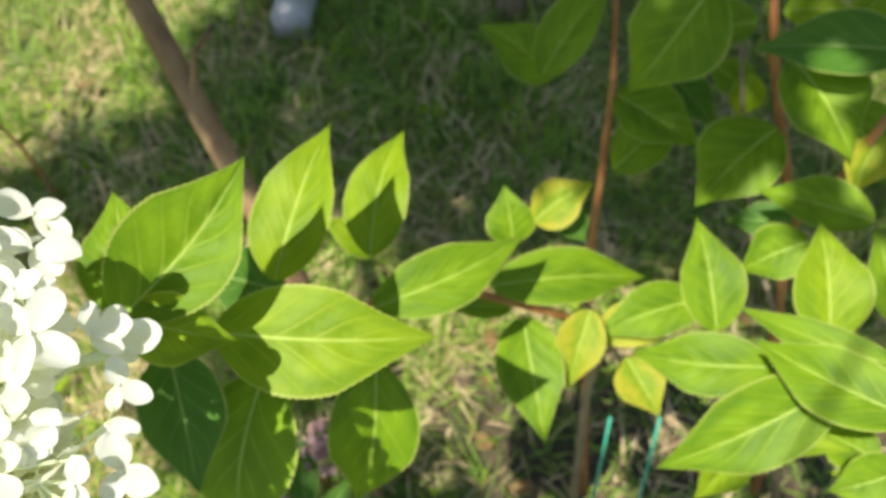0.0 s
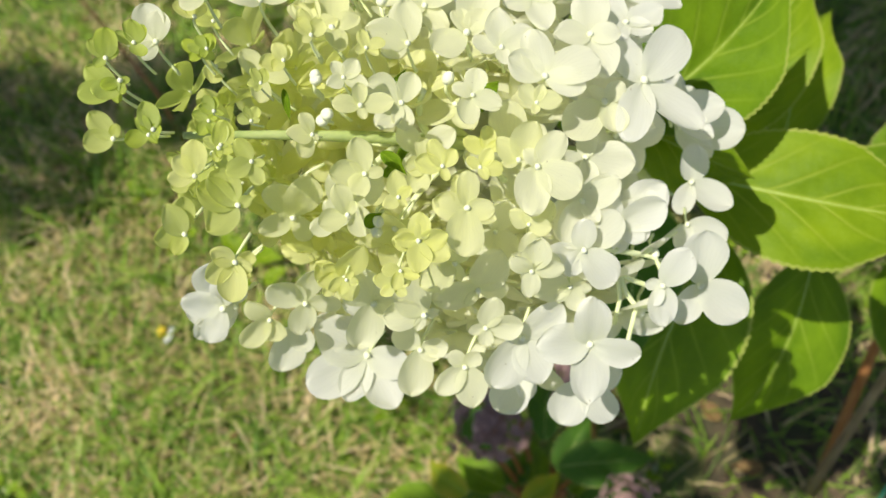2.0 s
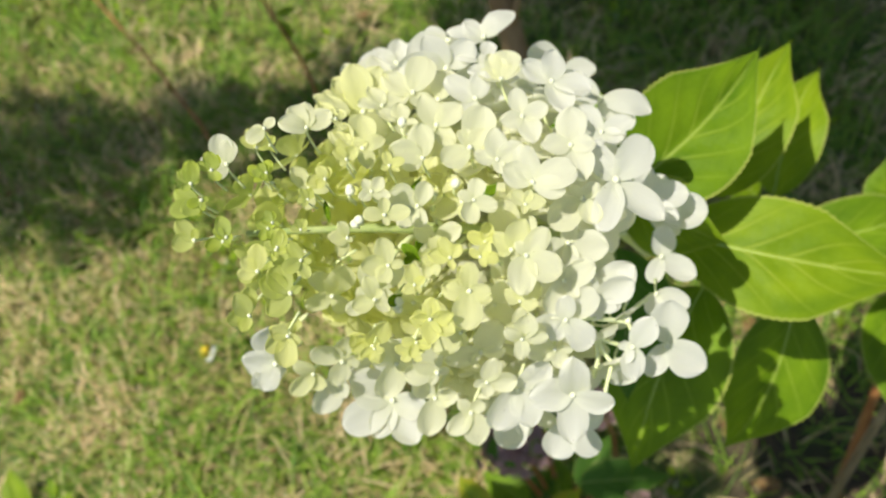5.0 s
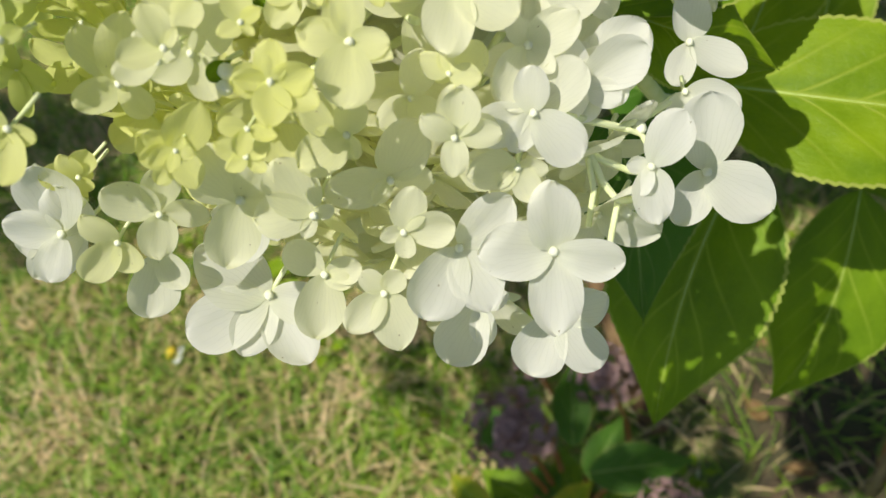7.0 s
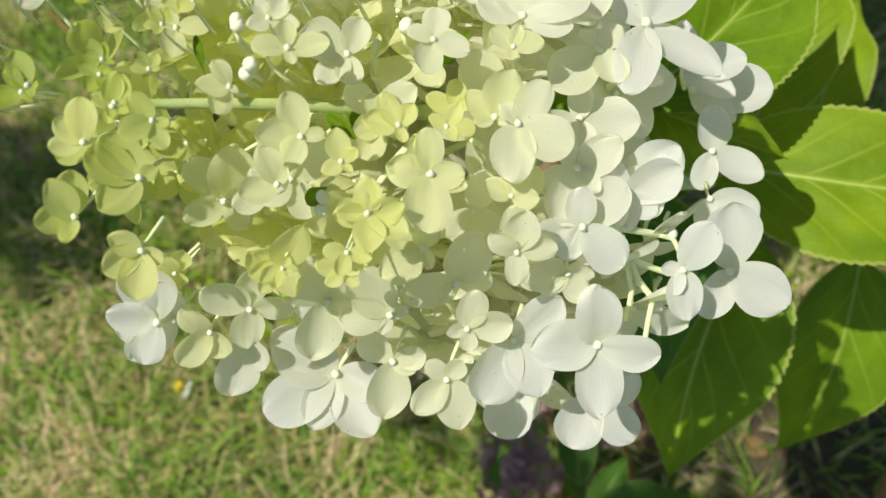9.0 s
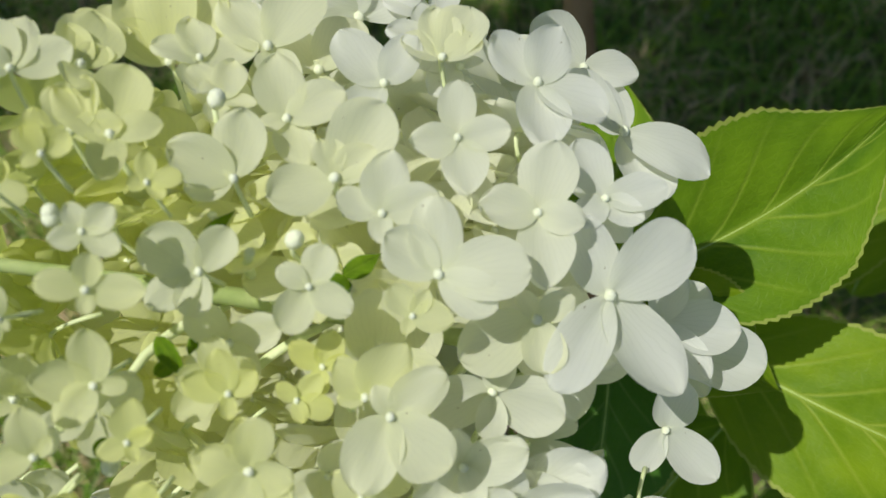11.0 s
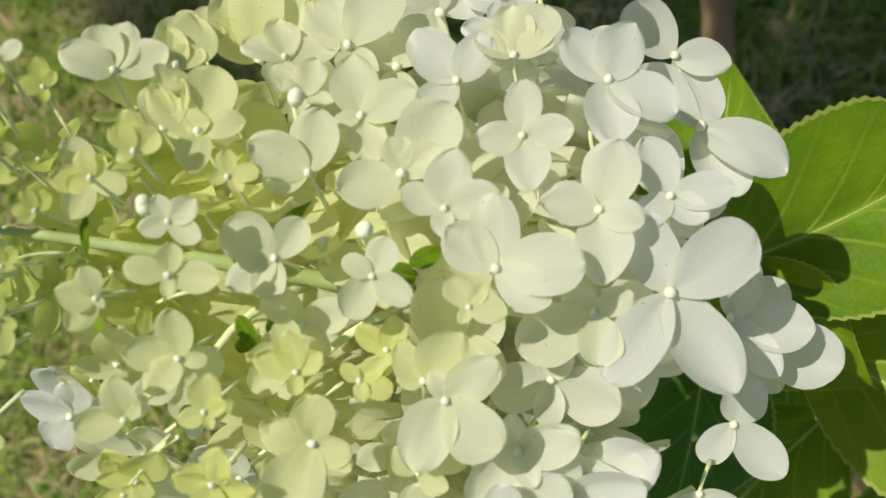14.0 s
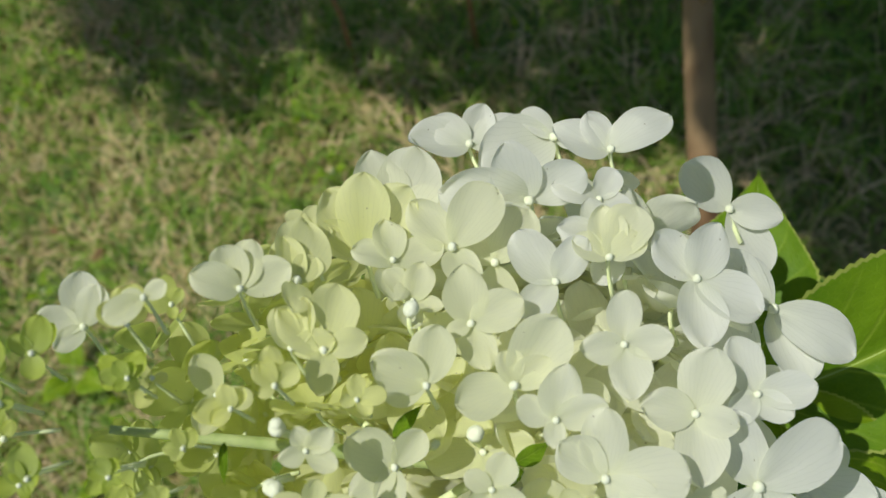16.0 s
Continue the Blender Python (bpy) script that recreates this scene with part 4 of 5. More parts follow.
leaf_blade((0.003, 0.354, 0.660), (0.031, 0.252, 0.628), (0.05, -0.45, 0.85), 0.056, LEAF, branch, fold=0.2, seed=11)
leaf_blade((0.059, 0.360, 0.670), (0.045, 0.301, 0.632), (0.05, -0.35, 0.9), 0.041, LEAF_YELLOW, branch, seed=12)
leaf_blade((0.099, 0.362, 0.574), (0.133, 0.313, 0.558), (0.05, -0.35, 0.9), 0.047, LEAF_YELLOW, branch, seed=13)
leaf_blade((-0.010, 0.420, 0.668), (-0.022, 0.457, 0.704), (0, -0.6, 0.7), 0.044, LEAF, branch, seed=14)
leaf_blade((0.007, 0.427, 0.695), (0.056, 0.457, 0.715), (0.05, -0.35, 0.9), 0.043, LEAF_YELLOW, branch, seed=15)
leaf_blade((0.065, 0.354, 0.634), (0.153, 0.392, 0.630), (0.05, -0.35, 0.9), 0.042, LEAF_YELLOW, branch, seed=16)
leaf_blade((-0.007, 0.360, 0.658), (-0.068, 0.355, 0.661), (0.05, -0.35, 0.9), 0.022, LEAF, branch, seed=17)
leaf_blade((-0.164, 0.296, 0.789), (-0.225, 0.294, 0.812), (0.05, -0.35, 0.9), 0.051, LEAF_DARK, branch, seed=18)
leaf_blade((-0.198, 0.205, 0.925), (-0.221, 0.272, 0.949), (0.05, -0.35, 0.9), 0.050, LEAF, branch, seed=19)
leaf_blade((-0.181, 0.187, 0.969), (-0.129, 0.186, 0.950), (0.05, -0.35, 0.9), 0.036, LEAF_PALE, branch, wave=0.12, fold=0.35, seed=20)
leaf_blade((-0.155, 0.227, 0.824), (-0.139, 0.202, 0.788), (0.05, -0.35, 0.9), 0.027, LEAF, branch, seed=21)
leaf_blade((-0.184, 0.197, 0.904), (-0.159, 0.127, 0.871), (0.05, -0.35, 0.9), 0.050, LEAF_DARK, branch, seed=22)
leaf_blade((0.033, 0.449, 0.685), (0.052, 0.424, 0.670), (0.05, -0.35, 0.9), 0.030, LEAF_DARK, branch, seed=23)
leaf_blade((-0.114, 0.369, 0.727), (-0.161, 0.377, 0.762), (0.1, -0.4, 0.85), 0.030, LEAF_PALE, branch, seed=24)
leaf_blade((0.152, 0.383, 0.659), (0.062, 0.346, 0.641), (0.05, -0.35, 0.9), 0.046, LEAF, branch, seed=25)
stem_path('stem', branch, [tuple(TIP + AXIS * 0.135), (-0.175, 0.172, 0.965), (-0.165, 0.185, 0.93), (-0.155, 0.212, 0.897)], [0.0028, 0.003, 0.003, 0.0028], PEDICEL)
stem_path('stem', branch, [(-0.155, 0.212, 0.897), (-0.142, 0.270, 0.839), (-0.105, 0.295, 0.778), (-0.031, 0.347, 0.709), (0.061, 0.363, 0.638)], [0.0026, 0.0028, 0.003, 0.0034, 0.0036], RED_STEM)
stem_path('stem', branch, [(0.061, 0.363, 0.638), (0.076, 0.383, 0.538), (0.074, 0.400, 0.371), (0.081, 0.370, 0.046)], [0.0042, 0.0045, 0.0055, 0.0075], GREY_STEM)
shrub = thing("garden_shrub", "dense green shrub with pointed leaves on reddish-brown upright stems", "shrub", at=(0.300, 0.900, 0.0))
leaf_blade((0.195, 0.308, 0.700), (0.091, 0.325, 0.667), (0.05, -0.35, 0.9), 0.050, LEAF, shrub, seed=28)
leaf_blade((0.231, 0.280, 0.744), (0.109, 0.228, 0.675), (0.05, -0.35, 0.9), 0.060, LEAF, shrub, seed=29)
leaf_blade((0.180, 0.267, 0.658), (0.148, 0.224, 0.616), (0.3, -0.5, 0.7), 0.041, LEAF_PALE, shrub, seed=30)
leaf_blade((0.257, 0.281, 0.777), (0.158, 0.333, 0.749), (0.05, -0.35, 0.9), 0.027, LEAF, shrub, seed=31)
leaf_blade((0.253, 0.234, 0.802), (0.163, 0.293, 0.775), (0.05, -0.35, 0.9), 0.048, LEAF, shrub, seed=32)
leaf_blade((0.162, 0.350, 0.667), (0.142, 0.439, 0.701), (0, -0.6, 0.7), 0.052, LEAF, shrub, seed=33)
leaf_blade((0.222, 0.307, 0.754), (0.213, 0.389, 0.785), (0, -0.6, 0.7), 0.054, LEAF_PALE, shrub, seed=34)
leaf_blade((0.227, 0.412, 0.718), (0.177, 0.398, 0.684), (0.05, -0.35, 0.9), 0.046, LEAF, shrub, seed=35)
leaf_blade((0.218, 0.549, 0.686), (0.154, 0.492, 0.630), (0.05, -0.35, 0.9), 0.077, LEAF, shrub, seed=36)
leaf_blade((0.209, 0.555, 0.770), (0.261, 0.482, 0.727), (0.05, -0.35, 0.9), 0.074, LEAF, shrub, seed=37)
leaf_blade((0.286, 0.533, 0.808), (0.175, 0.559, 0.777), (0.05, -0.35, 0.9), 0.055, LEAF_DARK, shrub, seed=38)
leaf_blade((0.143, 0.606, 0.802), (0.083, 0.553, 0.715), (0.05, -0.35, 0.9), 0.085, LEAF, shrub, seed=39)
leaf_blade((0.014, 0.590, 0.691), (-0.062, 0.622, 0.725), (0.05, -0.35, 0.9), 0.052, LEAF, shrub, seed=40)
leaf_blade((0.003, 0.585, 0.700), (0.065, 0.651, 0.765), (0.05, -0.35, 0.9), 0.050, LEAF, shrub, seed=41)
leaf_blade((0.078, 0.536, 0.625), (0.148, 0.578, 0.666), (0.05, -0.35, 0.9), 0.053, LEAF, shrub, seed=42)
leaf_blade((0.072, 0.587, 0.677), (0.158, 0.545, 0.655), (0.05, -0.35, 0.9), 0.061, LEAF, shrub, seed=43)
leaf_blade((0.270, 0.420, 0.739), (0.184, 0.454, 0.721), (0.05, -0.35, 0.9), 0.043, LEAF, shrub, seed=44)
leaf_blade((0.267, 0.325, 0.756), (0.249, 0.388, 0.785), (0.05, -0.35, 0.9), 0.031, LEAF, shrub, seed=45)
leaf_blade((0.233, 0.468, 0.658), (0.176, 0.473, 0.646), (0.05, -0.35, 0.9), 0.033, LEAF_DARK, shrub, seed=46)
leaf_blade((0.278, 0.583, 0.824), (0.243, 0.570, 0.796), (0.05, -0.35, 0.9), 0.031, LEAF, shrub, seed=47)
leaf_blade((0.186, 0.601, 0.764), (0.122, 0.606, 0.741), (0.05, -0.35, 0.9), 0.043, LEAF, shrub, seed=48)
leaf_blade((0.267, 0.317, 0.704), (0.229, 0.270, 0.650), (0.05, -0.35, 0.9), 0.043, LEAF_PALE, shrub, seed=49)
leaf_blade((0.268, 0.225, 0.737), (0.222, 0.211, 0.716), (0.05, -0.35, 0.9), 0.039, LEAF, shrub, seed=50)
leaf_blade((0.210, 0.288, 0.696), (0.184, 0.308, 0.686), (0.05, -0.35, 0.9), 0.033, LEAF, shrub, seed=51)
leaf_blade((0.201, 0.603, 0.673), (0.158, 0.626, 0.683), (0.05, -0.35, 0.9), 0.040, LEAF, shrub, seed=52)
leaf_blade((0.288, 0.510, 0.733), (0.268, 0.471, 0.696), (0.05, -0.35, 0.9), 0.037, LEAF_YELLOW, shrub, seed=53)
leaf_blade((0.282, 0.605, 0.660), (0.328, 0.536, 0.624), (0.05, -0.35, 0.9), 0.065, LEAF, shrub, seed=54)
leaf_blade((0.272, 0.244, 0.688), (0.230, 0.274, 0.663), (0.05, -0.35, 0.9), 0.038, LEAF, shrub, seed=55)
leaf_blade((0.169, 0.274, 0.658), (0.252, 0.248, 0.694), (0.05, -0.35, 0.9), 0.032, LEAF_PALE, shrub, wave=0.12, seed=56)
leaf_blade((0.177, 0.327, 0.637), (0.149, 0.314, 0.626), (0.05, -0.35, 0.9), 0.022, LEAF_PALE, shrub, seed=57)
leaf_blade((0.226, 0.318, 0.645), (0.184, 0.305, 0.619), (0.05, -0.35, 0.9), 0.038, LEAF_DARK, shrub, seed=58)
leaf_blade((0.280, 0.229, 0.684), (0.235, 0.234, 0.683), (0.05, -0.35, 0.9), 0.030, LEAF_PALE, shrub, seed=59)
leaf_blade((0.195, 0.602, 0.697), (0.193, 0.585, 0.650), (0.05, -0.35, 0.9), 0.034, LEAF_PALE, shrub, seed=60)
leaf_blade((0.215, 0.638, 0.741), (0.275, 0.632, 0.750), (0.05, -0.35, 0.9), 0.036, LEAF_PALE, shrub, seed=61)
leaf_blade((0.123, 0.626, 0.664), (0.174, 0.580, 0.635), (0.05, -0.35, 0.9), 0.041, LEAF_DARK, shrub, seed=62)
leaf_blade((0.175, 0.301, 0.571), (0.208, 0.260, 0.560), (0.05, -0.35, 0.9), 0.037, LEAF, shrub, seed=63)
stem_path('stem', shrub, [(0.064, 0.649, 0.777), (0.070, 0.587, 0.690), (0.068, 0.553, 0.600), (0.065, 0.513, 0.491), (0.081, 0.451, 0.241), (0.096, 0.387, -0.011)], [0.003, 0.0035, 0.004, 0.0045, 0.006, 0.007], RED_STEM)
stem_path('stem', shrub, [(0.191, 0.625, 0.805), (0.208, 0.598, 0.725), (0.245, 0.558, 0.611), (0.324, 0.499, 0.359), (0.341, 0.409, -0.001)], [0.004, 0.0045, 0.005, 0.006, 0.008], RED_STEM)
stem_path('stem', shrub, [(0.177, 0.609, 0.741), (0.191, 0.575, 0.673), (0.230, 0.531, 0.526), (0.310, 0.475, 0.344), (0.359, 0.396, 0.053)], [0.0018, 0.002, 0.003, 0.004, 0.006], GREY_STEM)
stem_path('stem', shrub, [(0.277, 0.496, 0.771), (0.278, 0.513, 0.678), (0.262, 0.528, 0.557), (0.301, 0.483, 0.288)], [0.004, 0.004, 0.005, 0.006], RED_STEM)
stem_path('flower_branch', head, [(-0.174, 0.091, 1.036), (-0.167, 0.096, 1.029), (-0.161, 0.100, 1.023), (-0.156, 0.110, 1.017), (-0.152, 0.119, 1.013)], 0.0009, PEDICEL)
stem_path('flower_branch', head, [(-0.161, 0.100, 1.023), (-0.157, 0.102, 1.019), (-0.152, 0.096, 1.016)], 0.0007, PEDICEL)
stem_path('flower_branch', head, [(-0.169, 0.090, 1.028), (-0.163, 0.092, 1.021), (-0.158, 0.094, 1.016), (-0.151, 0.095, 1.015)], 0.0008, PEDICEL)
stem_path('flower_branch', head, [(-0.166, 0.091, 1.025), (-0.163, 0.089, 1.018), (-0.159, 0.087, 1.014), (-0.152, 0.091, 1.012)], 0.0009, PEDICEL)
stem_path('flower_branch', head, [(-0.159, 0.087, 1.014), (-0.159, 0.081, 1.011), (-0.159, 0.075, 1.005)], 0.0007, PEDICEL)
stem_path('flower_branch', head, [(-0.166, 0.090, 1.024), (-0.164, 0.086, 1.018), (-0.164, 0.080, 1.013)], 0.0007, PEDICEL)
leaf_blade((-0.234, 0.102, 1.073), (-0.233, 0.111, 1.074), (0.2, -0.5, 0.8), 0.003, LEAF, head, name='bract', seed=66)
leaf_blade((-0.213, 0.113, 1.065), (-0.210, 0.121, 1.064), (0.2, -0.5, 0.8), 0.004, LEAF, head, name='bract', seed=67)
leaf_blade((-0.229, 0.091, 1.065), (-0.223, 0.087, 1.061), (0.2, -0.5, 0.8), 0.004, LEAF, head, name='bract', seed=68)
leaf_blade((-0.232, 0.086, 1.069), (-0.224, 0.083, 1.065), (0.2, -0.5, 0.8), 0.004, LEAF, head, name='bract', seed=69)
leaf_blade((-0.252, 0.082, 1.094), (-0.249, 0.076, 1.089), (0.2, -0.5, 0.8), 0.002, LEAF, head, name='bract', seed=70)
leaf_blade((-0.229, 0.065, 1.065), (-0.226, 0.070, 1.066), (0.2, -0.5, 0.8), 0.004, LEAF, head, name='bract', seed=71)
leaf_blade((-0.230, 0.081, 1.065), (-0.227, 0.086, 1.066), (0.2, -0.5, 0.8), 0.003, LEAF, head, name='bract', seed=72)
leaf_blade((-0.215, 0.109, 1.067), (-0.210, 0.113, 1.063), (0.2, -0.5, 0.8), 0.005, LEAF, head, name='bract', seed=73)


# ---- stems and trunks behind the flower ----
def trunk(label, points, radii, mat, category="tree trunk", name="tree_trunk"):
    t = thing(name, label, category, at=points[0])
    bm = bmesh.new()
    tube(bm, [Vector(p) - Vector(points[0]) for p in points], radii, 12)
    bmesh.ops.subdivide_edges(bm, edges=bm.edges[:], cuts=2, smooth=0.5)
    for v in bm.verts:
        v.co += 0.0025 * noise.noise_vector(v.co * 40)
    part("stem", bm, mat, t)
    return t


lean = trunk("leaning brown woody stem behind the flower", [(-0.176, 0.402, 0.0), (-0.32, 0.57, 0.265), (-0.46, 0.735, 0.53), (-0.66, 0.97, 0.9), (-0.9, 1.24, 1.35)], [0.019, 0.017, 0.016, 0.016, 0.014], BARK)
bm = bmesh.new()
tube(bm, [(-0.255, 0.3, 0.5), (-0.25, 0.33, 0.54), (-0.22, 0.35, 0.57)], [0.005, 0.004, 0.003], 7)
part("side_shoot", bm, BARK, lean)
trunk("grey-brown upright trunk at the back of the bed", [(-0.09, 1.33, 0.0), (-0.075, 1.34, 0.3), (-0.09, 1.36, 0.7), (-0.06, 1.4, 1.3)], [0.03, 0.027, 0.025, 0.02], GREY_STEM)


def twig_thing(label, points, radii, mat):
    t = thing("twig", label, "twig", at=points[0])
    bm = bmesh.new()
    tube(bm, [Vector(p) - Vector(points[0]) for p in points], radii, 7)
    part("stem", bm, mat, t)
    return t


twig_thing("thin reddish-brown bare twig leaning over the grass", [(-1.02, 0.68, 0.0), (-1.05, 0.71, 0.1), (-1.16, 0.77, 0.2), (-1.24, 0.80, 0.3)], [0.004, 0.0034, 0.0027, 0.002], RED_STEM)
t2 = twig_thing("thin reddish shoot with a few small leaves", [(-0.86, 0.82, 0.0), (-0.9, 0.86, 0.14), (-0.98, 0.9, 0.3), (-1.03, 0.95, 0.42)], [0.004, 0.0034, 0.0027, 0.002], RED_STEM)
for k in range(7):
    r = random.Random(k)
    p = Vector((-0.9 - 0.02 * k, 0.86 + 0.012 * k, 0.14 + 0.04 * k))
    d = Vector((r.uniform(-1, 1), r.uniform(-1, 1), r.uniform(0, 0.6))).normalized()
    leaf_blade(p, p + d * 0.045, (0, 0, 1), 0.02, LEAF_PALE, t2, seed=k)
# plain grey bark; the bright glint along the twig is not modelled
twig_thing("thin grey bare twig", [(0.055, 0.405, 0.6), (0.085, 0.385, 0.55), (0.12, 0.36, 0.5), (0.16, 0.335, 0.45)], [0.004, 0.0035, 0.003, 0.002], GREY_STEM)

# ---- green garden stakes ----
for k, (bot, top) in enumerate((((0.112, 0.16, -0.01), (0.136, 0.326, 0.53)), ((0.06, 0.16, -0.01), (0.092, 0.33, 0.5)), ((0.27, 0.50, -0.01), (0.30, 0.45, 0.5)))):
    s = thing("garden_stake", "thin turquoise-green plastic-coated garden stake", "stake", "garden stakes", at=bot)
    bm = bmesh.new()
    tube(bm, [Vector(p) - Vector(bot) for p in curve_points(bot, top, (0.004, 0, 0), 10)], 0.0017, 8)
    for i in range(24):
        z = 0.02 + 0.022 * i
        q = (Vector(top) - Vector(bot)) * (z / 0.55)
        bmesh.ops.create_icosphere(bm, subdivisions=1, radius=0.002, matrix=Matrix.Translation(q + Vector((0.004 * 4 * (z / .55) * (1 - z / .55), 0, 0))) @ Matrix.Diagonal((1, 1, 0.5, 1)))
    part("rod", bm, TWINE, s)


# ---- low hydrangea with faded pink heads ----
def pink_head(at, radius, count, seed, parent, hollow):
    r = random.Random(seed)
    off = Vector(parent.location)
    c = Vector(at)
    stem = bmesh.new()
    tube(stem, [p - off for p in curve_points((at[0] + 0.02, at[1] + 0.03, 0.0), at, (0.01, 0, 0), 7)], [0.0035, 0.0033, 0.003, 0.003, 0.0028, 0.0026, 0.0025], 7)
    part("flower_stem", stem, RED_STEM, parent)
    core = bmesh.new()
    bmesh.ops.create_icosphere(core, subdivisions=2, radius=radius * 0.45, matrix=Matrix.Translation(c - off))
    for v in core.verts:
        v.co += 0.004 * noise.noise_vector(v.co * 120)
    head_ob = part("faded_flower_head", core, PINK, parent, "dusty pink faded mophead flower")
    for k in range(count * 2):
        z = r.uniform(-0.4, 1.0)
        a = k * 2.39996
        n = Vector((math.cos(a) * math.sqrt(1 - z * z), math.sin(a) * math.sqrt(1 - z * z), z))
        p = c + n * radius * r.uniform(0.6, 1.05) * (0.7 if hollow and n.dot(Vector((0.1, -0.4, 0.9)).normalized()) > 0.8 else 1.0)
        e1 = n.orthogonal().normalized()
        e2 = n.cross(e1)
        sp = r.uniform(0, 1.5)
        for i in range(4):
            d = e1 * math.cos(sp + i * 1.5708) + e2 * math.sin(sp + i * 1.5708) + n * r.uniform(0.1, 0.8)
            ln = radius * r.uniform(0.14, 0.24)
            ob = link_mesh("petal", PINK_PETAL, None, head_ob)
            ob.matrix_basis = frame_matrix(p - off, d, n, ln, ln, ln)


PINK_PETAL = SEPALS[2].copy()
PINK_PETAL.materials.clear()
PINK_PETAL.materials.append(PINK)
low = thing("low_hydrangea", "low hydrangea with dusty pink faded heads and yellowing leaves", "shrub", at=(-0.25, 0.26, 0.0))
pink_head((-0.296, 0.246, 0.33), 0.043, 44, 1, low, True)
pink_head((-0.222, 0.325, 0.33), 0.034, 34, 2, low, True)
pink_head((-0.139, 0.215, 0.30), 0.033, 36, 3, low, True)
pink_head((-0.30, 0.33, 0.30), 0.022, 18, 4, low, False)
rr = random.Random(12)


def low_leaf(px, py, pz, qx, qy, qz, w, mat, k):
    leaf_blade((px, py, pz), (qx, qy, qz), (rr.uniform(-0.3, 0.3), -0.3, 0.9), w, mat, low, droop=0.1, wave=0.04, seed=k, shape=0.8)


low_leaf(-0.33, 0.18, 0.21, -0.42, 0.15, 0.2, 0.05, LEAF, 1)
low_leaf(-0.33, 0.17, 0.2, -0.39, 0.09, 0.18, 0.05, LEAF, 2)
low_leaf(-0.32, 0.17, 0.22, -0.33, 0.1, 0.2, 0.045, LEAF, 3)
low_leaf(-0.31, 0.19, 0.24, -0.37, 0.22, 0.22, 0.035, LEAF_YELLOW, 4)
low_leaf(-0.26, 0.17, 0.2, -0.20, 0.12, 0.18, 0.045, LEAF, 5)
low_leaf(-0.26, 0.17, 0.2, -0.29, 0.10, 0.19, 0.04, LEAF, 6)
low_leaf(-0.25, 0.19, 0.23, -0.18, 0.2, 0.22, 0.042, LEAF_YELLOW, 7)
low_leaf(-0.25, 0.20, 0.24, -0.22, 0.25, 0.23, 0.03, LEAF_YELLOW, 8)
low_leaf(-0.24, 0.26, 0.29, -0.26, 0.35, 0.31, 0.04, LEAF_DARK, 9)
low_leaf(-0.22, 0.24, 0.28, -0.12, 0.28, 0.28, 0.05, LEAF_DARK, 10)
low_leaf(-0.22, 0.24, 0.26, -0.20, 0.31, 0.28, 0.04, LEAF_DARK, 11)
low_leaf(-0.14, 0.22, 0.22, -0.06, 0.25, 0.22, 0.05, LEAF_DARK, 12)
low_leaf(-0.16, 0.20, 0.2, -0.12, 0.12, 0.18, 0.05, LEAF_DARK, 13)
low_leaf(-0.3, 0.24, 0.24, -0.36, 0.3, 0.25, 0.045, LEAF_DARK, 14)
for k in range(16):
    a, z = k * 2.4, rr.uniform(0.08, 0.22)
    p = Vector((-0.24 + 0.05 * math.cos(a), 0.22 + 0.04 * math.sin(a), z))
    d = Vector((math.cos(a), math.sin(a) * 0.8, rr.uniform(-0.2, 0.2)))
    leaf_blade(p, p + d * rr.uniform(0.06, 0.09), (0, -0.1, 1), rr.uniform(0.035, 0.05), LEAF_DARK if k % 3 else LEAF, low, seed=60 + k)
for k in range(6):
    bm = bmesh.new()
    a = k * 1.1
    tube(bm, [(0.02 * math.cos(a), 0.02 * math.sin(a), 0), (0.03 * math.cos(a), 0.03 * math.sin(a), 0.12), (0.06 * math.cos(a), 0.05 * math.sin(a), 0.24)], [0.004, 0.0035, 0.003], 6)
    part("stem", bm, RED_STEM, low)


# ---- small plants in the lawn ----
def daisy(x, y, h):
    t = thing("daisy", "small white daisy with a yellow eye in the grass", "flower", at=(x, y, 0))
    bm = bmesh.new()
    tube(bm, curve_points((0, 0, 0), (0.004, 0, h), (0.003, 0.002, 0), 5), 0.0009, 5)
    part("stem", bm, PEDICEL, t)
    n = Vector((-0.65, -0.1, 0.75)).normalized()
    bm = bmesh.new()
    bmesh.ops.create_uvsphere(bm, u_segments=14, v_segments=8, radius=0.010, matrix=Matrix.Translation(Vector((0.004, 0, h)) + n * 0.003) @ n.to_track_quat("Z", "Y").to_matrix().to_4x4() @ Matrix.Diagonal((1, 1, 0.75, 1)))
    part("eye", bm, YELLOW, t)
    e1 = n.orthogonal().normalized()
    e2 = n.cross(e1)
    for k in range(15):
        a = k * math.tau / 15
        d = e1 * math.cos(a) + e2 * math.sin(a) - n * 0.55
        ob = link_mesh("petal", DAISY_PETAL, None, t)
        ob.matrix_basis = frame_matrix(Vector((0.004, 0, h)) + d * 0.004, d, n, 0.007, 0.0135, 0.008)


DAISY_PETAL = SEPALS[1].copy()
DAISY_PETAL.materials.clear()
DAISY_PETAL.materials.append(WHITE_PETAL)
daisy(-0.872, 0.331, 0.035)


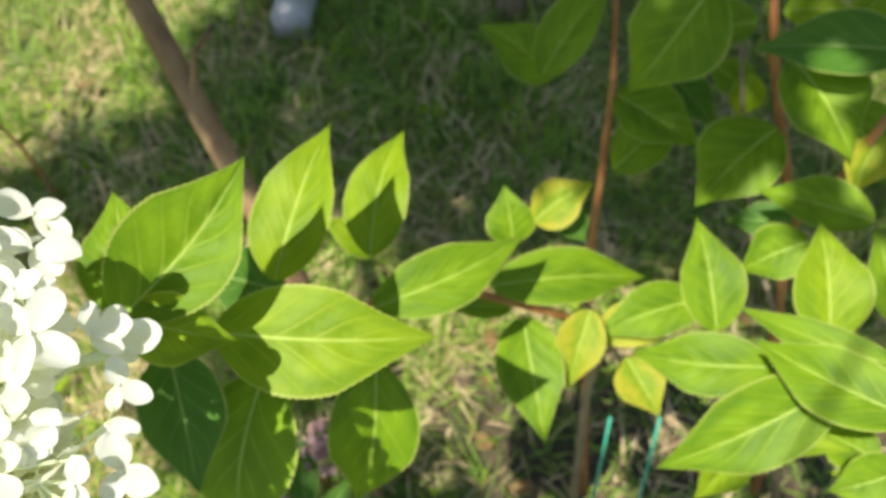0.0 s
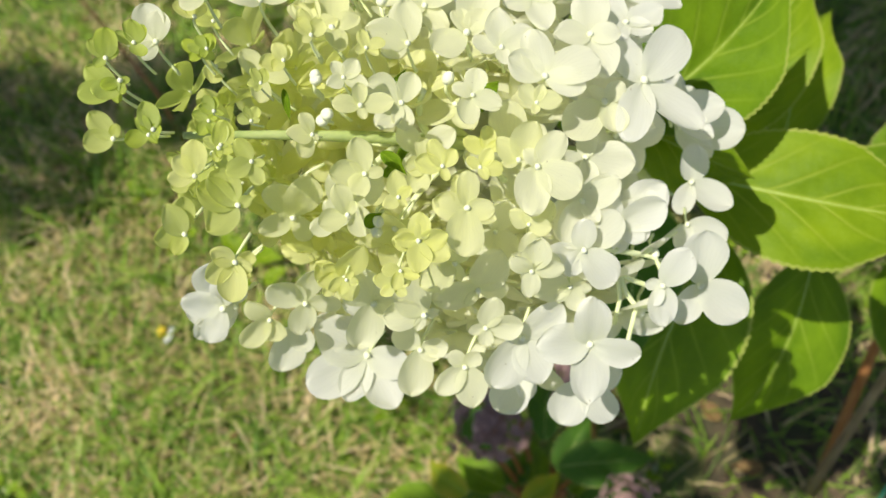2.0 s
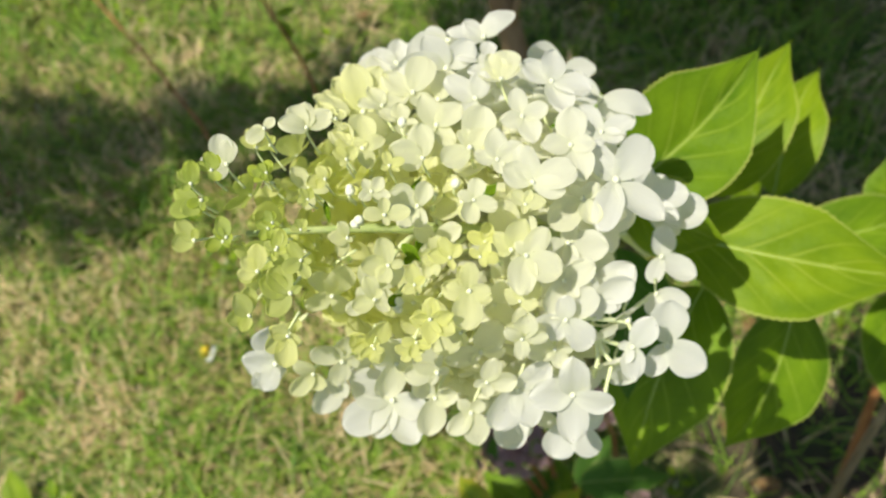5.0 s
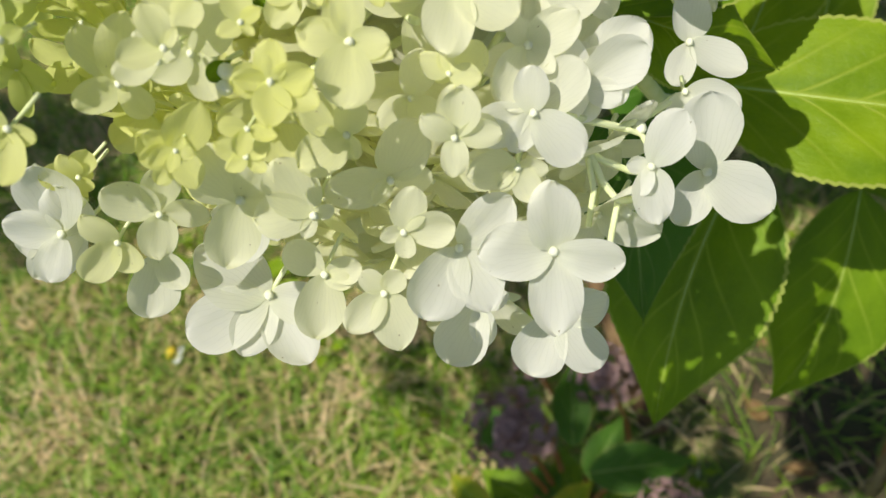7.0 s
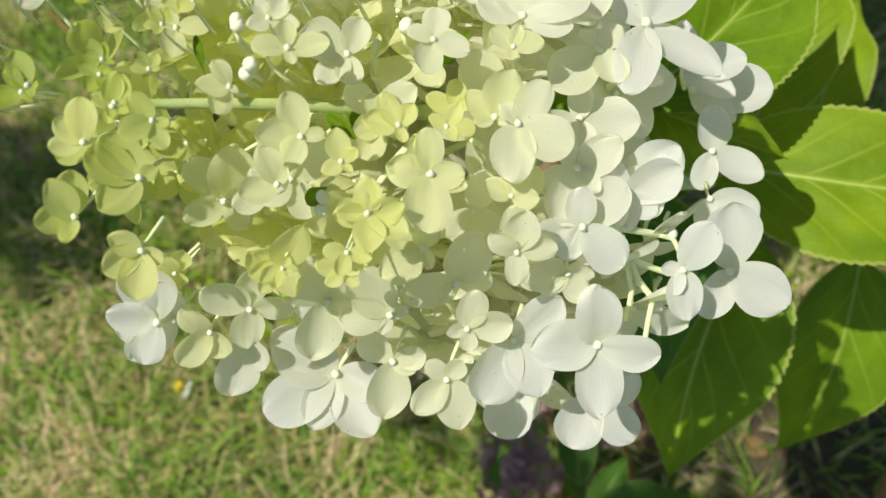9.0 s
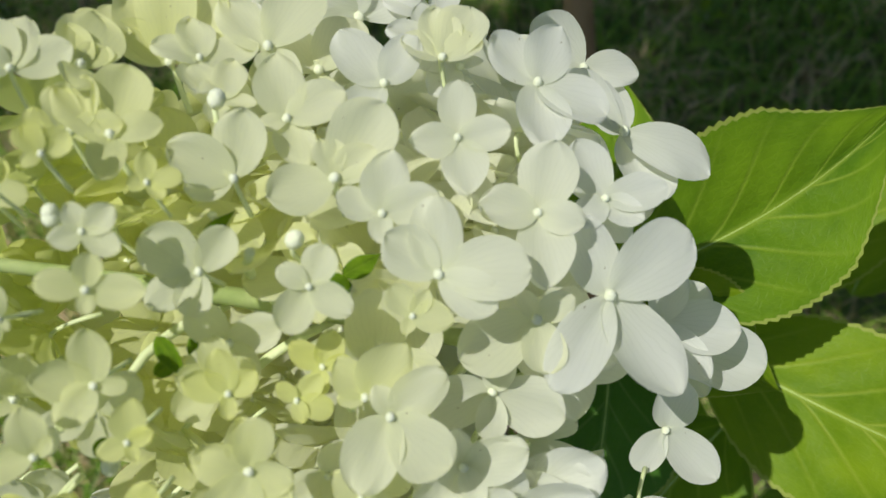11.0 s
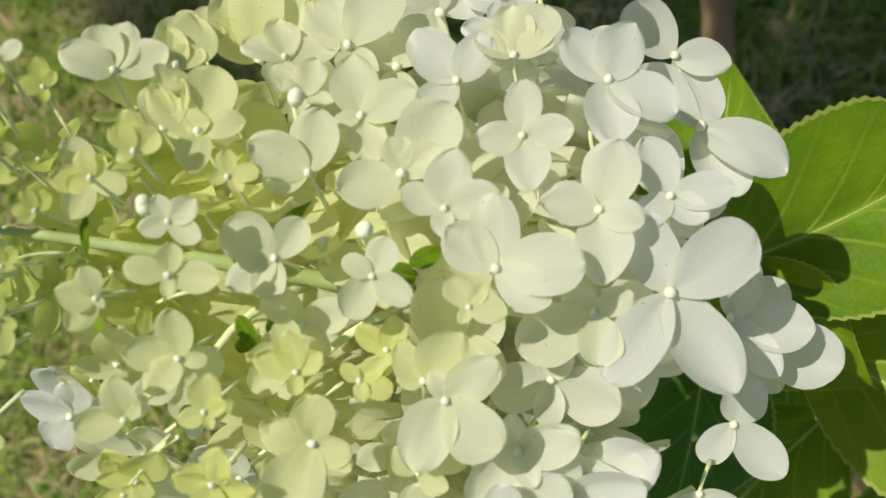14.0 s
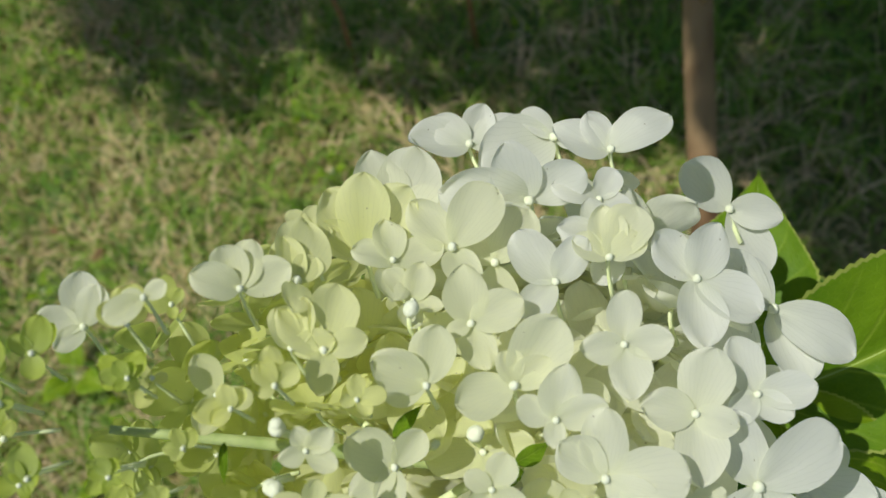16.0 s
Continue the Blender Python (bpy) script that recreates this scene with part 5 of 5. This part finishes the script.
def weed(x, y, leaves, size, seed):
    r = random.Random(seed)
    t = thing("lawn_weed", "small broad-leaved weed seedling in the lawn", "weed", "weeds in the lawn", at=(x, y, 0))
    for k in range(leaves):
        a = r.uniform(0, 0.8) + k * math.tau / leaves
        d = Vector((math.cos(a), math.sin(a), 0.35))
        p = Vector((x, y, 0.025)) + d * 0.008
        leaf_blade(p, p + d * size * r.uniform(0.8, 1.1), (0, 0, 1), size * 0.6, LEAF_PALE, t, seed=seed * 9 + k, teeth=8)
    bm = bmesh.new()
    tube(bm, [(0, 0, -0.005), (0, 0, 0.028)], [0.002, 0.0015], 6)
    part("stem", bm, PEDICEL, t)


weed(-0.80, 0.49, 3, 0.06, 1)
weed(-0.76, 0.45, 2, 0.045, 2)
weed(-1.02, 0.01, 3, 0.07, 3)
weed(-0.86, 0.015, 2, 0.065, 4)
weed(-0.87, -0.06, 3, 0.05, 5)
for k in range(70):
    r = random.Random(300 + k)
    weed(r.uniform(-1.7, 0.2), r.uniform(-0.1, 1.3), 3, r.uniform(0.016, 0.03), 20 + k)


def fallen_leaf(x, y, size, seed):
    r = random.Random(seed)
    t = thing("fallen_leaf", "curled dry brown leaf lying on the ground", "leaf", "fallen leaves", at=(x, y, 0))
    a = r.uniform(0, 6.28)
    dr = Vector((math.cos(a), math.sin(a), r.uniform(-0.1, 0.25)))
    p = Vector((x, y, 0.03))
    leaf_blade(p, p + dr * size, (r.uniform(-0.4, 0.4), r.uniform(-0.4, 0.4), 1), size * 0.5, DRY_LEAF, t, droop=r.uniform(-0.15, 0.2), fold=r.uniform(0.1, 0.6), wave=0.12, twist=r.uniform(-1, 1), seed=seed)


for k in range(26):
    r = random.Random(900 + k)
    fallen_leaf(r.uniform(-0.1, 0.5), r.uniform(0.15, 0.75), r.uniform(0.025, 0.05), 700 + k)
for k in range(10):
    r = random.Random(950 + k)
    fallen_leaf(r.uniform(-1.4, 0.1), r.uniform(0.1, 1.2), r.uniform(0.02, 0.04), 740 + k)

# ---- white edging and stones at the back of the bed ----
bm = bmesh.new()
bmesh.ops.create_cube(bm, size=1, matrix=Matrix.Translation((-1.55, 1.41, 0.03)) @ Matrix.Diagonal((1.93, 0.06, 0.09, 1)))
bmesh.ops.bevel(bm, geom=bm.edges[:], offset=0.006, segments=2, affect="EDGES")
tagged(part("edging_board", bm, WHITE_PAINT), "white-painted timber edging board behind the grass", "edging", kind="structure")
for x, y, w, d, h in ((-0.52, 1.30, 0.075, 0.1, 0.07), (-0.518, 1.41, 0.08, 0.1, 0.10)):
    bm = bmesh.new()
    bmesh.ops.create_cube(bm, size=1, matrix=Matrix.Translation((0, 0, h / 2)) @ Matrix.Diagonal((w, d, h, 1)))
    bmesh.ops.bevel(bm, geom=bm.edges[:], offset=0.006, segments=2, affect="EDGES")
    bmesh.ops.subdivide_edges(bm, edges=bm.edges[:], cuts=1)
    for v in bm.verts:
        v.co += 0.0008 * noise.noise_vector(v.co * 50)
    ob = part("edging_block", bm, CONCRETE)
    ob.location = (x, y, -0.004)
    tagged(ob, "weathered white concrete block at the lawn edge", "block", "edging blocks")


# ---- unseen tree, added so that its crown dapples the bed ----
def shade_tree():
    r = random.Random(9)
    t = thing("added_shade_tree", "unseen leafy tree added to cast dappled shade on the lawn and bed", "tree", at=(1.3, 1.95, 0))
    off = Vector(t.location)
    bm = bmesh.new()
    tube(bm, curve_points((0, 0, -0.02), (-0.4, -0.25, 2.3), (0.1, 0, 0), 9), [0.09, 0.085, 0.08, 0.075, 0.07, 0.062, 0.055, 0.05, 0.04], 12)
    part("trunk", bm, BARK, t)
    # clumps stand where their shadows darken chosen patches of lawn and shrub
    clumps = [(-0.73, 0.37, 2.4, 0.65, 0.38, 0.22, 3300), (-0.51, 0.87, 2.4, 0.9, 0.45, 0.25, 2600), (-0.53, 0.70, 2.3, 0.2, 0.16, 0.1, 260), (-1.96, -0.17, 2.4, 0.3, 0.17, 0.2, 380), (-1.62, -0.00, 2.4, 0.25, 0.11, 0.1, 190), (-1.02, -0.29, 2.45, 0.2, 0.13, 0.2, 120), (-0.83, -0.47, 2.4, 0.14, 0.14, 0.12, 95), (-0.23, 0.10, 2.4, 0.34, 0.23, 0.15, 310), (-0.33, -0.48, 2.4, 0.2, 0.14, 0.12, 115), (-1.31, 0.12, 2.4, 0.28, 0.14, 0.12, 330)]
    for cx, cy, cz, rx, ry, rz, n in clumps:
        bm = bmesh.new()
        tube(bm, curve_points(Vector((0.9, 1.7, 2.3)) - off, Vector((cx, cy, cz)) - off, (0, 0, 0.08), 6), [q * min(1.0, (n / 1200) ** 0.5) for q in (0.035, 0.03, 0.024, 0.018, 0.013, 0.008)], 8)
        part("limb", bm, BARK, t)
        v, f = [], []
        for k in range(n):
            while True:
                p = Vector([r.uniform(-1, 1) for _ in range(3)])
                if p.length < 1 and noise.noise(Vector((p.x * rx, p.y * ry, p.z)) * 5.0) > -0.18:
                    break
            p = Vector((cx + p.x * rx, cy + p.y * ry, cz + p.z * rz)) - off
            d = Vector([r.uniform(-1, 1) for _ in range(3)]).normalized()
            s = d.orthogonal().normalized() * r.uniform(0.016, 0.024)
            ln = r.uniform(0.06, 0.09)
            i = len(v)
            v += [p, p + d * ln * 0.35 + s, p + d * ln * 0.7 + s * 0.8, p + d * ln, p + d * ln * 0.7 - s * 0.8, p + d * ln * 0.35 - s]
            f += [(i, i + 1, i + 2, i + 5), (i + 5, i + 2, i + 3, i + 4)]
        me = bpy.data.meshes.new("crown")
        me.from_pydata(v, [], f)
        link_mesh("crown", me, LEAF_DARK, t)


shade_tree()
